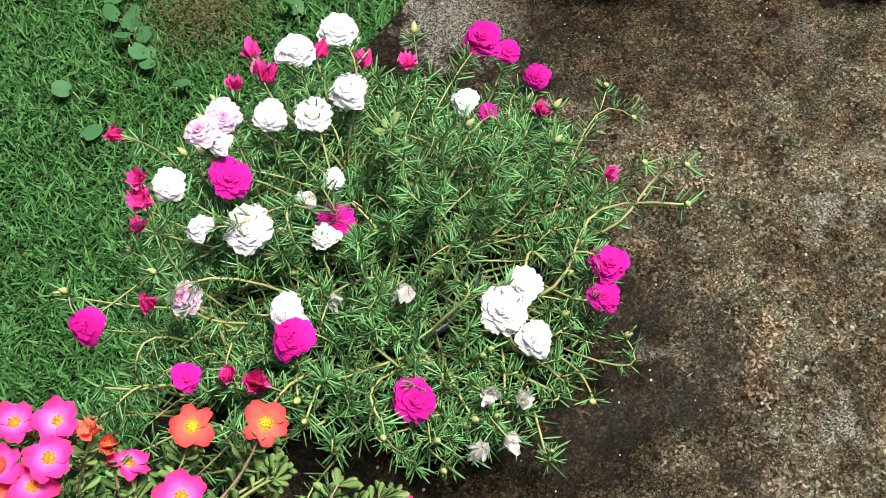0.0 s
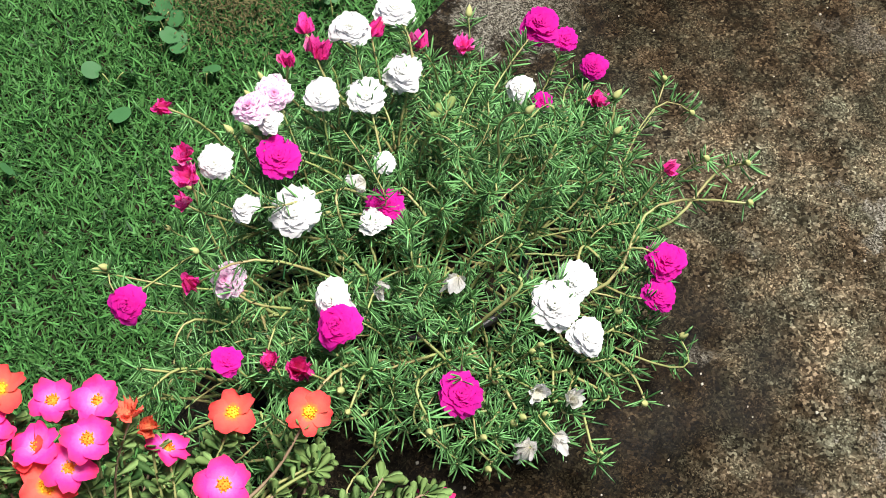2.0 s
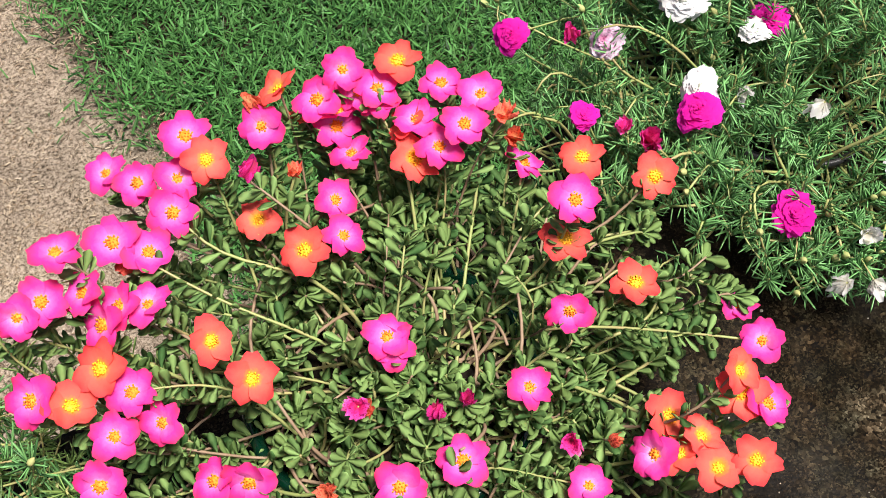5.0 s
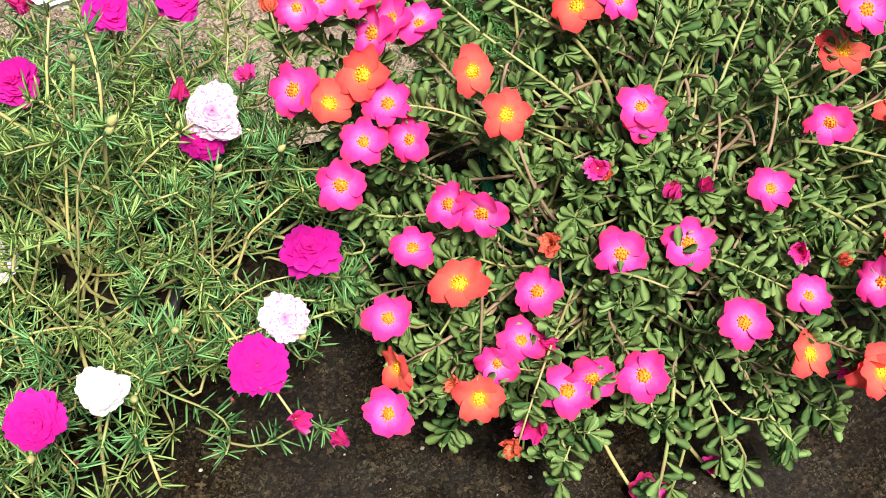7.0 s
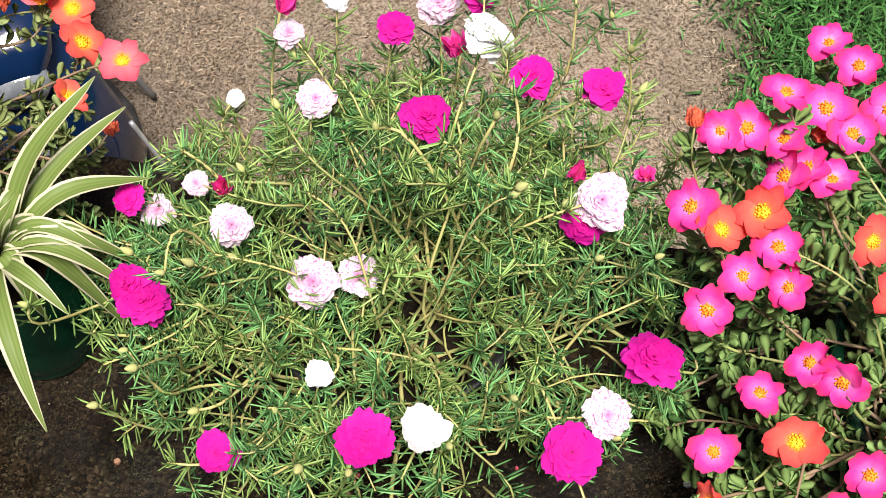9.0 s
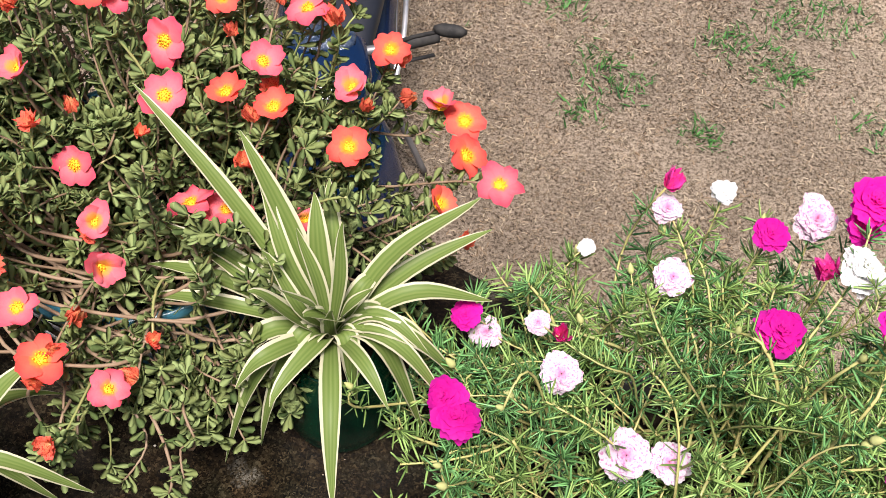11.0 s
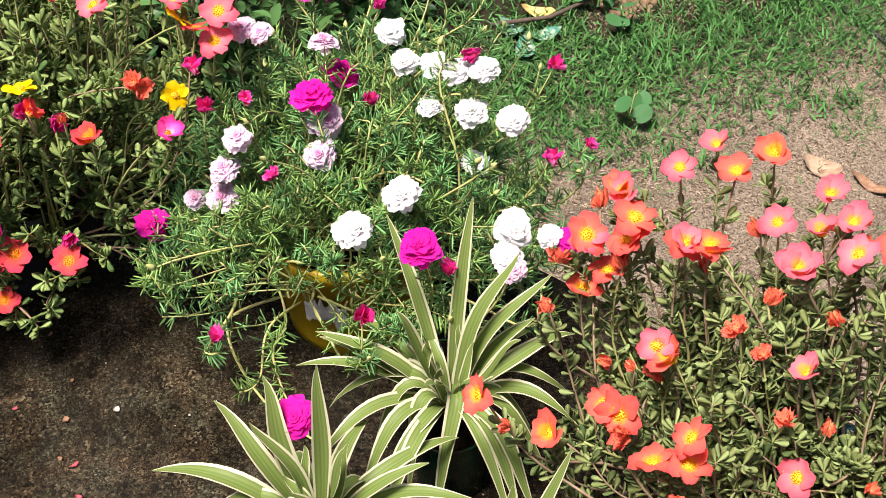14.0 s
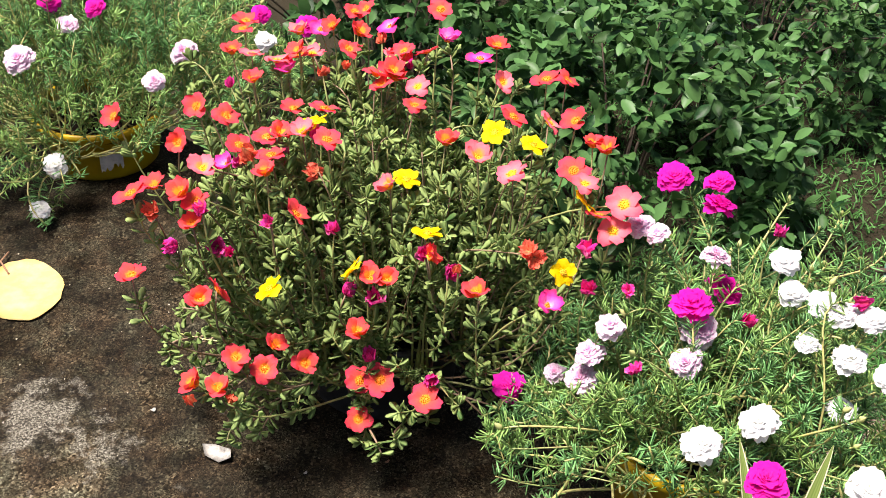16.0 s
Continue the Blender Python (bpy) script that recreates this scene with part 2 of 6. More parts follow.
MAT = {
    "needle": leaf_material("needle_leaf", (0.006, 0.056, 0.016), (0.21, 0.5, 0.17), 0.33, 0.12, 0.4),
    "needle_pale": leaf_material("pale_needle_leaf", (0.014, 0.072, 0.014), (0.36, 0.57, 0.17), 0.33, 0.12, 0.4),
    "needle_light": leaf_material("light_needle_leaf", (0.012, 0.075, 0.015), (0.3, 0.53, 0.15), 0.33, 0.12, 0.4),
    "tan": plain("tan_stalk", (0.47, 0.42, 0.16), 0.5, wear=(0.40, 0.44, 0.16)),
    "olive": leaf_material("olive_purslane_leaf", (0.06, 0.11, 0.036), (0.31, 0.40, 0.16), 0.6, 0.2, 0.06),
    "purslane": leaf_material("purslane_leaf", (0.075, 0.16, 0.048), (0.34, 0.48, 0.17), 0.62, 0.25, 0.06),
    "deep": leaf_material("deep_purslane_leaf", (0.035, 0.11, 0.032), (0.24, 0.39, 0.13), 0.56, 0.18, 0.08),
    "stalk": plain("green_stalk", (0.30, 0.36, 0.12), 0.45, wear=(0.36, 0.27, 0.13)),
    "woody": plain("woody_stalk", (0.235, 0.155, 0.095), 0.65, wear=(0.34, 0.25, 0.165)),
    "bud": leaf_material("bud_green", (0.25, 0.36, 0.12), (0.55, 0.6, 0.28), 0.4, 0.1),
    "grass": leaf_material("grass_blade", (0.004, 0.028, 0.009), (0.11, 0.31, 0.085), 0.42, 0.2),
    "dry": leaf_material("dry_straw", (0.035, 0.024, 0.015), (0.46, 0.385, 0.28), 0.85, 0.1),
    "shrub": leaf_material("shrub_leaf", (0.01, 0.05, 0.016), (0.095, 0.225, 0.07), 0.42, 0.22, 0.2),
    "weed": leaf_material("weed_leaf", (0.03, 0.13, 0.05), (0.07, 0.21, 0.08), 0.5, 0.2),
    "bark": plain("bark", (0.07, 0.048, 0.034), 0.85, wear=(0.12, 0.09, 0.065), relief=0.5),
    "soil": plain("soil", (0.007, 0.005, 0.0035), 0.95, spec=0.12, wear=(0.024, 0.017, 0.011), scale=60, relief=0.8),
    "stamen": plain("stamen_orange", (0.9, 0.24, 0.01), 0.7, wear=(0.95, 0.4, 0.02), scale=6),
    "stamen_yellow": plain("stamen_yellow", (0.95, 0.5, 0.015), 0.7, wear=(0.95, 0.58, 0.02), scale=6),
    "pink": petal_material("pink_petal", [(0.0, (0.95, 0.42, 0.25)), (0.17, (0.93, 0.45, 0.76)), (0.36, (0.92, 0.16, 0.54)), (0.65, (0.9, 0.05, 0.37)), (0.92, (0.89, 0.045, 0.24)), (1.0, (0.88, 0.05, 0.18))]),
    "orange": petal_material("orange_petal", [(0.0, (0.95, 0.5, 0.02)), (0.22, (0.95, 0.38, 0.05)), (0.42, (0.92, 0.17, 0.12)), (1.0, (0.88, 0.065, 0.07))]),
    "salmon": petal_material("salmon_petal", [(0.0, (0.95, 0.48, 0.01)), (0.27, (0.95, 0.4, 0.04)), (0.45, (0.93, 0.175, 0.115)), (1.0, (0.9, 0.085, 0.08))]),
    "rose": petal_material("rose_petal", [(0.0, (0.95, 0.48, 0.01)), (0.25, (0.95, 0.4, 0.08)), (0.42, (0.93, 0.23, 0.27)), (1.0, (0.9, 0.1, 0.16))]),
    "red": petal_material("red_petal", [(0.0, (0.95, 0.42, 0.02)), (0.25, (0.95, 0.34, 0.03)), (0.38, (0.88, 0.1, 0.07)), (1.0, (0.87, 0.055, 0.115))]),
    "yellow": petal_material("yellow_petal", [(0.0, (0.95, 0.45, 0.0)), (0.4, (0.93, 0.62, 0.0)), (1.0, (0.92, 0.68, 0.01))]),
    "white": petal_material("white_petal", [(0.0, (0.88, 0.9, 0.8)), (0.4, (0.93, 0.93, 0.92)), (1.0, (0.93, 0.93, 0.93))], 0.4, relief=0.05),
    "magenta": petal_material("magenta_petal", [(0.0, (0.8, 0.02, 0.4)), (0.6, (0.9, 0.02, 0.48)), (1.0, (0.93, 0.04, 0.56))], 0.55, relief=0.12),
    "candy": petal_material("candy_petal", [(0.0, (0.8, 0.25, 0.5)), (0.3, (0.88, 0.66, 0.8)), (1.0, (0.92, 0.87, 0.91))], 0.42, streak=(0.76, 0.3, 0.58), relief=0.1),
    "closed": petal_material("closed_petal", [(0.0, (0.5, 0.05, 0.09)), (0.3, (0.8, 0.03, 0.27)), (0.6, (0.84, 0.07, 0.4)), (1.0, (0.88, 0.3, 0.5))], streak=(0.55, 0.02, 0.16)),
    "coral": petal_material("coral_petal", [(0.0, (0.8, 0.45, 0.2)), (0.3, (0.86, 0.2, 0.1)), (1.0, (0.88, 0.14, 0.12))], streak=(0.6, 0.05, 0.04)),
    "wilted": petal_material("wilted_petal", [(0.0, (0.7, 0.68, 0.55)), (0.6, (0.88, 0.87, 0.86)), (1.0, (0.84, 0.8, 0.82))], 0.5),
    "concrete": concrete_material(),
    "yard": yard_material(),
}

# ---- mesh helpers ----
rng = np.random.default_rng(7)


def mesh_from(name, verts, faces, mat, smooth=True):
    me = bpy.data.meshes.new(name)
    me.from_pydata([tuple(v) for v in verts], [], [tuple(f) for f in faces])
    me.materials.append(mat)
    if smooth:
        me.polygons.foreach_set("use_smooth", [True] * len(me.polygons))
    me.update()
    return me


def thing(name, label, category, at=(0, 0, 0), group="", kind="", turn=0.0):
    ob = new(name)
    ob.empty_display_size = 0.05
    ob.matrix_basis = Matrix.Translation(at) @ Matrix.Rotation(turn, 4, "Z")
    return tagged(ob, label, category, group, kind)


def child(name, me, parent, m=None, label="", kind=""):
    ob = new(name, me)
    ob.parent = parent
    if m is not None:
        ob.matrix_basis = m
    return tagged(ob, label, kind=kind)


def part(name, bm, mat, parent, label="", m=None):
    me = bpy.data.meshes.new(name)
    bm.to_mesh(me)
    bm.free()
    me.materials.append(mat)
    me.polygons.foreach_set("use_smooth", [True] * len(me.polygons))
    return child(name, me, parent, m, label)


class Heap:
    """Many small pieces of one template, gathered into one mesh."""

    def __init__(self):
        self.v, self.f, self.n = [], [], 0

    def put(self, verts, faces):
        self.v.append(np.asarray(verts, float))
        self.f.extend([tuple(i + self.n for i in f) for f in faces])
        self.n += len(verts)

    def strew(self, tv, tf, frames, places):
        """frames: (n,3,3) with columns as axes; places: (n,3)."""
        if len(places) == 0:
            return
        all_v = np.einsum("nij,vj->nvi", frames, tv) + np.asarray(places)[:, None]
        k = len(tv)
        fa = np.array([f if len(f) == 4 else (*f, -1) for f in tf])
        base = self.n + k * np.arange(len(places))
        idx = np.where(fa[None] >= 0, fa[None] + base[:, None, None], -1).reshape(-1, 4)
        self.f.extend([tuple(r) if r[3] >= 0 else tuple(r[:3]) for r in idx.tolist()])
        self.v.append(all_v.reshape(-1, 3))
        self.n += k * len(places)

    def mesh(self, name, mat, smooth=True):
        return mesh_from(name, np.concatenate(self.v).tolist() if self.v else [], self.f, mat, smooth)


def unit(v):
    v = np.asarray(v, float)
    return v / (np.linalg.norm(v, axis=-1, keepdims=True) + 1e-9)


def frames_along(way, size=1.0):
    """Frames whose y axis is the way and whose z axis leans up."""
    way = unit(way)
    n = len(way)
    up = np.tile([0.0, 0.0, 1.0], (n, 1)) + rng.normal(0, 0.35, (n, 3))
    x = unit(np.cross(way, up))
    z = np.cross(x, way)
    f = np.stack([x, way, z], -1)
    return f * np.reshape(size, (-1, 1, 1))


def tube(points, radii, sides=6, heap=None):
    pts = np.asarray(points, float)
    radii = np.broadcast_to(np.asarray(radii, float), (len(pts),))
    tan = unit(np.gradient(pts, axis=0))
    ref = np.array([0.3, 0.2, 1.0]) if abs(unit(tan.mean(0))[2]) < 0.9 else np.array([1.0, 0.2, 0.0])
    a = unit(np.cross(tan, ref))
    b = np.cross(tan, a)
    ang = np.linspace(0, 2 * np.pi, sides, endpoint=False)
    ring = a[:, None] * np.cos(ang)[None, :, None] + b[:, None] * np.sin(ang)[None, :, None]
    v = (pts[:, None] + ring * radii[:, None, None]).reshape(-1, 3)
    f = []
    for i in range(len(pts) - 1):
        for j in range(sides):
            k = (j + 1) % sides
            f.append((i * sides + j, i * sides + k, (i + 1) * sides + k, (i + 1) * sides + j))
    f.append(tuple(range(sides))[::-1])
    f.append(tuple((len(pts) - 1) * sides + j for j in range(sides)))
    if heap is not None:
        heap.put(v, f)
    return v, f


def lathe(profile, seg=36, wave=None):
    """Verts and faces of a turned shape from (radius, height) pairs."""
    v, f = [], []
    for i, (r, z) in enumerate(profile):
        for j in range(seg):
            a = 2 * math.pi * j / seg
            rr = r * (1 + (wave(a, z) if wave else 0))
            v.append((rr * math.cos(a), rr * math.sin(a), z))
    for i in range(len(profile) - 1):
        for j in range(seg):
            k = (j + 1) % seg
            f.append((i * seg + j, i * seg + k, (i + 1) * seg + k, (i + 1) * seg + j))
    return v, f


def box(sx, sy, sz, bevel=0.01, segments=2):
    bm = bmesh.new()
    bmesh.ops.create_cube(bm, size=1.0)
    bmesh.ops.scale(bm, vec=(sx, sy, sz), verts=bm.verts)
    if bevel:
        bmesh.ops.bevel(bm, geom=bm.edges[:], offset=bevel, segments=segments, profile=0.5, affect="EDGES")
    return bm


def bezier(p0, p1, p2, n):
    t = np.linspace(0, 1, n)[:, None]
    return (1 - t) ** 2 * p0 + 2 * t * (1 - t) * p1 + t**2 * p2


# templates: y runs from the base to the tip, length 1
def needle_template():
    """A fleshy needle, three-sided, bent a little upwards."""
    v, f = [(0, 0, 0)], []
    for y, r in ((0.22, 0.048), (0.8, 0.042)):
        for a in (0.3, 2.4, 4.5):
            v.append((r * math.cos(a), y, r * math.sin(a) + 0.13 * y * y))
    v.append((0, 1, 0.14))
    for k in range(3):
        j = (k + 1) % 3
        f += [(0, 1 + j, 1 + k), (1 + k, 1 + j, 4 + j, 4 + k), (4 + k, 4 + j, 7)]
    return np.array(v), f


def blade_leaf_template(width=0.41, thick=0.022, cup=0.02):
    """A fleshy, spoon-shaped leaf with two skins."""
    rows = ((0.0, 0.12), (0.3, 0.55), (0.62, 1.0), (0.88, 0.8))
    v, f = [], []
    for y, w in rows:
        for s in (-1, 0, 1):
            v.append((s * w * width / 2, y, cup * abs(s) * w + 0.1 * y * y + (thick * w if s == 0 else 0)))
    tip = len(v)
    v.append((0, 1.0, 0.12))
    low = len(v)
    for y, w in rows:
        v.append((0, y, -thick * w * 0.7 + 0.08 * y * y))
    for i in range(len(rows) - 1):
        a, c = 3 * i, 3 * i + 3
        f += [(a, a + 1, c + 1, c), (a + 1, a + 2, c + 2, c + 1)]
        f += [(a, c, low + i + 1, low + i), (a + 2, low + i, low + i + 1, c + 2)]
    a = 3 * (len(rows) - 1)
    f += [(a, a + 1, tip), (a + 1, a + 2, tip), (a, tip, low + len(rows) - 1), (a + 2, low + len(rows) - 1, tip)]
    return np.array(v), f


def flat_leaf_template(width=0.5, fold=0.12, droop=0.15):
    """A thin oval leaf with a folded midrib."""
    rows = ((0.0, 0.05), (0.15, 0.55), (0.42, 1.0), (0.7, 0.92), (0.9, 0.5))
    v, f = [], []
    for y, w in rows:
        for s in (-1, 0, 1):
            v.append((s * w * width / 2, y, fold * abs(s) * w * width - droop * y * y))
    v.append((0, 1.0, -droop))
    for i in range(len(rows) - 1):
        a, c = 3 * i, 3 * i + 3
        f += [(a, a + 1, c + 1, c), (a + 1, a + 2, c + 2, c + 1)]
    a = 3 * (len(rows) - 1)
    f += [(a, a + 1, len(v) - 1), (a + 1, a + 2, len(v) - 1)]
    return np.array(v), f


NEEDLE, PURSLANE = needle_template(), blade_leaf_template()

# ---- flowers ----


def petal(width, length, base, tilt, curl, azimuth, ruffle=0.0, notch=0.1, nu=7, nv=6, seed=0, lift=0.0, roll=0.0, fringe=0.0, corner=0.27):
    """One petal as a small curved sheet: tilt is its rise at the base, curl its bend towards the tip."""
    r = np.random.default_rng(seed)
    ph = r.uniform(0, 6.28)
    edge = r.normal(0, fringe, nu)
    v = []
    for i in range(nv):
        t = i / (nv - 1)
        w = width * (0.2 + 0.8 * math.sin(min(1.0, t * 1.25) * math.pi * 0.5)) * (1 - 0.18 * max(0.0, t - 0.7) / 0.3)
        for j in range(nu):
            s = 2 * j / (nu - 1) - 1
            full = 1 - notch * math.exp(-((s / 0.28) ** 2)) - corner * abs(s) ** 3 + edge[j]
            run = length * t * full
            ang = tilt + curl * t
            rise = lift + run * math.sin(ang) + 0.1 * length * s * s * t + roll * s * t
            rise += ruffle * t * math.sin(4.0 * s + ph + 4 * t) + ruffle * 0.4 * r.normal() * t
            v.append((s * w, base + run * math.cos(ang), rise))
    v = np.array(v)
    c, s_ = math.cos(azimuth), math.sin(azimuth)
    v = np.stack([v[:, 0] * c - v[:, 1] * s_, v[:, 0] * s_ + v[:, 1] * c, v[:, 2]], -1)
    f = [(i * nu + j, i * nu + j + 1, (i + 1) * nu + j + 1, (i + 1) * nu + j) for i in range(nv - 1) for j in range(nu - 1)]
    return v, f


def single_flower(seed, openness, spread=1.0):
    """Five broad overlapping petals in an open bowl, radius 1."""
    r, h = np.random.default_rng(seed), Heap()
    for k in range(5):
        a = 2 * math.pi * k / 5 + r.normal(0, 0.06)
        h.put(*petal(0.54 + r.normal(0, 0.04), 1.04 + r.normal(0, 0.06), 0.04, openness + r.normal(0, 0.13), -openness * spread * r.uniform(0.5, 0.95), a, 0.055, 0.08, 9, 8, seed * 9 + k, 0.0, 0.1, 0.02, 0.36))
    return h


def double_flower(seed, loose=0.0):
    """A full bloom of broad, softly ruffled petals in whorls, radius 1."""
    r, h = np.random.default_rng(seed), Heap()
    whorls = ((7, 1.0, -0.05, 0.5), (8, 0.93, 0.1, 0.47), (8, 0.78, 0.2, 0.42), (8, 0.62, 0.32, 0.36), (7, 0.46, 0.5, 0.29), (6, 0.31, 0.75, 0.21), (4, 0.2, 1.0, 0.14))
    for row, (count, length, tilt, width) in enumerate(whorls):
        for k in range(count):
            a = 2 * math.pi * (k + r.uniform(-0.3, 0.3)) / count + 0.4 * row
            h.put(*petal(width * r.uniform(0.85, 1.2), length * r.uniform(0.86 - loose, 1.06), 0.03, tilt + r.normal(0, 0.1 + loose), -0.15, a, 0.055 + 0.1 * loose, 0.08, 9, 5, seed * 77 + k + 20 * row, 0.04 * row, 0.0, 0.03, 0.4))
    return h


def folded_flower(seed, loose=0.0):
    """A shut or withering bloom: petals folded round one another."""
    r, h = np.random.default_rng(seed), Heap()
    squash = r.uniform(0.75, 1.1)
    for k in range(9):
        a = 2 * math.pi * k / 9 + r.uniform(-0.4, 0.4)
        v, f = petal(0.55 * r.uniform(0.7, 1.2), 1.15 * r.uniform(0.6, 1.15), 0.06, 1.15 + r.normal(0, 0.2) - loose * r.uniform(0, 1.0), 0.3 - loose, a, 0.17, 0.2, 7, 6, seed * 31 + k, 0.0, 0.12, 0.06, 0.5)
        h.put(v * (1.0, squash, 1.0), f)
    return h


def stamen_boss(seed):
    """A tuft of stamens crowding a low cushion."""
    r, h = np.random.default_rng(seed), Heap()
    h.put(*lathe([(0.24, 0.0), (0.23, 0.09), (0.15, 0.17), (0.005, 0.2)], 14, lambda a, z: 0.1 * math.sin(5 * a + seed)))
    for k in range(20):
        q = math.sqrt((k + 0.5) / 20) * 0.25
        a = k * 2.4
        d = np.array([math.cos(a) * q, math.sin(a) * q, 0])
        top = d * 1.2 + np.array([0, 0, 0.27 - q * 0.6 + r.normal(0, 0.02)])
        h.put(*tube([d * 0.6, top, top + (0, 0, 0.04)], [0.022, 0.034, 0.046], 4))
    return h


SINGLES = [single_flower(s, o) for s, o in ((1, 0.4), (2, 0.5), (3, 0.6), (4, 0.75), (5, 0.95), (6, 0.55))]
CUPS = [single_flower(s, o, 0.45) for s, o in ((7, 0.75), (8, 0.9), (9, 1.05))]
DOUBLES = [double_flower(s, q) for s, q in ((11, 0.0), (12, 0.07), (13, 0.1), (14, 0.04))]
SHUT = [folded_flower(21), folded_flower(22, 0.3), folded_flower(23, 0.12), folded_flower(24, 0.45)]
LIMP = [folded_flower(31, 0.1), folded_flower(32, 0.3)]
BOSSES = [stamen_boss(41), stamen_boss(42)]
FORMS = {"pink": SINGLES + CUPS, "orange": SINGLES, "salmon": SINGLES + CUPS, "rose": SINGLES + CUPS, "red": SINGLES + CUPS, "yellow": SINGLES, "white": DOUBLES, "magenta": DOUBLES, "candy": DOUBLES, "closed": SHUT, "coral": SHUT, "wilted": LIMP}
SIZE = {"pink": 0.0228, "orange": 0.0234, "salmon": 0.0245, "rose": 0.0236, "red": 0.0224, "yellow": 0.021, "white": 0.0264, "magenta": 0.0243, "candy": 0.0215, "closed": 0.0185, "coral": 0.0165, "wilted": 0.019}
FLOWER_MESH = {k: [h.mesh(k + "_flower", MAT[k]) for h in forms] for k, forms in FORMS.items()}


def soften(me):
    """Let a full bloom's crowded thin petals shade as one soft cushion."""
    normals = []
    for vert in me.vertices:
        dome = Vector((vert.co.x, vert.co.y, 0.75)).normalized()
        own = vert.normal
        normals.append((own * 0.45 + dome * (0.55 if own.dot(dome) > 0 else -0.55)).normalized())
    me.normals_split_custom_set_from_vertices(normals)


for kind in ("white", "magenta", "candy"):
    for me in FLOWER_MESH[kind]:
        soften(me)
BOSS_MESH = {k: [h.mesh("flower_centre", MAT["stamen" if k in ("pink", "red") else "stamen_yellow"]) for h in BOSSES] for k in ("pink", "orange", "salmon", "rose", "red", "yellow")}

# ---- plants: their middle on the slab, spread and height ----
PLANTS = {
    "A": dict(kind="needle", at=(0.10, -0.10, 0.0), spread=(0.34, 0.30), top=0.25, low=0.05, pot=0.12, tall=0.09, fill=300, label="moss rose with white and magenta double flowers, trailing over its pot"),
    "B": dict(kind="purslane", at=(-0.55, -0.13, 0.0), spread=(0.33, 0.31), top=0.27, low=0.06, pot=0.14, tall=0.17, fill=240, label="bushy purslane with hot pink and orange single flowers"),
    "C": dict(kind="needle", at=(-1.11, 0.04, 0.0), spread=(0.33, 0.28), top=0.27, low=0.09, pot=0.13, tall=0.10, fill=290, label="moss rose with magenta, white and striped double flowers"),
    "D": dict(kind="purslane", at=(-1.78, 0.20, 0.0), spread=(0.36, 0.28), top=0.42, low=0.10, pot=0.16, tall=0.17, fill=280, label="tall leggy purslane with salmon flowers and bare brown stems"),
    "E": dict(kind="needle", at=(-2.52, -0.04, 0.0), spread=(0.33, 0.31), top=0.36, low=0.15, pot=0.13, tall=0.20, fill=360, label="moss rose with white, magenta and pale striped double flowers"),
    "F": dict(kind="purslane", at=(-2.92, -0.46, 0.0), spread=(0.34, 0.36), top=0.46, low=0.10, pot=0.15, tall=0.17, fill=300, label="dense purslane with red, pink and yellow single flowers"),
    "G": dict(kind="needle", at=(-3.80, -0.99, 0.0), tub=(-3.75, -1.0, 0.0), spread=(0.46, 0.46), top=0.44, low=0.08, pot=0.14, tall=0.13, fill=385, label="moss rose with pale striped double flowers"),
}
ROOT = {}
for key, p in PLANTS.items():
    ROOT[key] = thing("moss_rose" if p["kind"] == "needle" else "purslane", p["label"], "potted plant", (*p.get("tub", p["at"])[:2], p["tall"] - 0.03), "flowering plants in pots along the slab")
LEAF_COUNT = {k: 0 for k in PLANTS}
DEEP_MESH = [mesh_from("leaf", (PURSLANE[0] * (w, 1, 1)).tolist(), PURSLANE[1], MAT["deep"]) for w in (0.85, 1.0, 1.15)]
LEAF_MESH = [mesh_from("leaf", (PURSLANE[0] * (w, 1, 1)).tolist(), PURSLANE[1], MAT["purslane"]) for w in (0.85, 1.0, 1.15)]
OLIVE_MESH = [mesh_from("leaf", (PURSLANE[0] * (w, 1, 1)).tolist(), PURSLANE[1], MAT["olive"]) for w in (0.85, 1.0, 1.15)]


OPEN_SIDE = {"E": radians(325), "G": radians(10)}


def on_open_side(key, x, y):
    """Is the spot on the side of a plant where its tub stays bare?"""
    if key not in OPEN_SIDE:
        return False
    dx, dy = x - PLANTS[key]["at"][0], y - PLANTS[key]["at"][1]
    off = (math.atan2(dy, dx) - OPEN_SIDE[key] + 3.14159) % 6.28318 - 3.14159
    return abs(off) < (0.5 if key == "G" else 0.22) and math.hypot(dx, dy) > 0.06


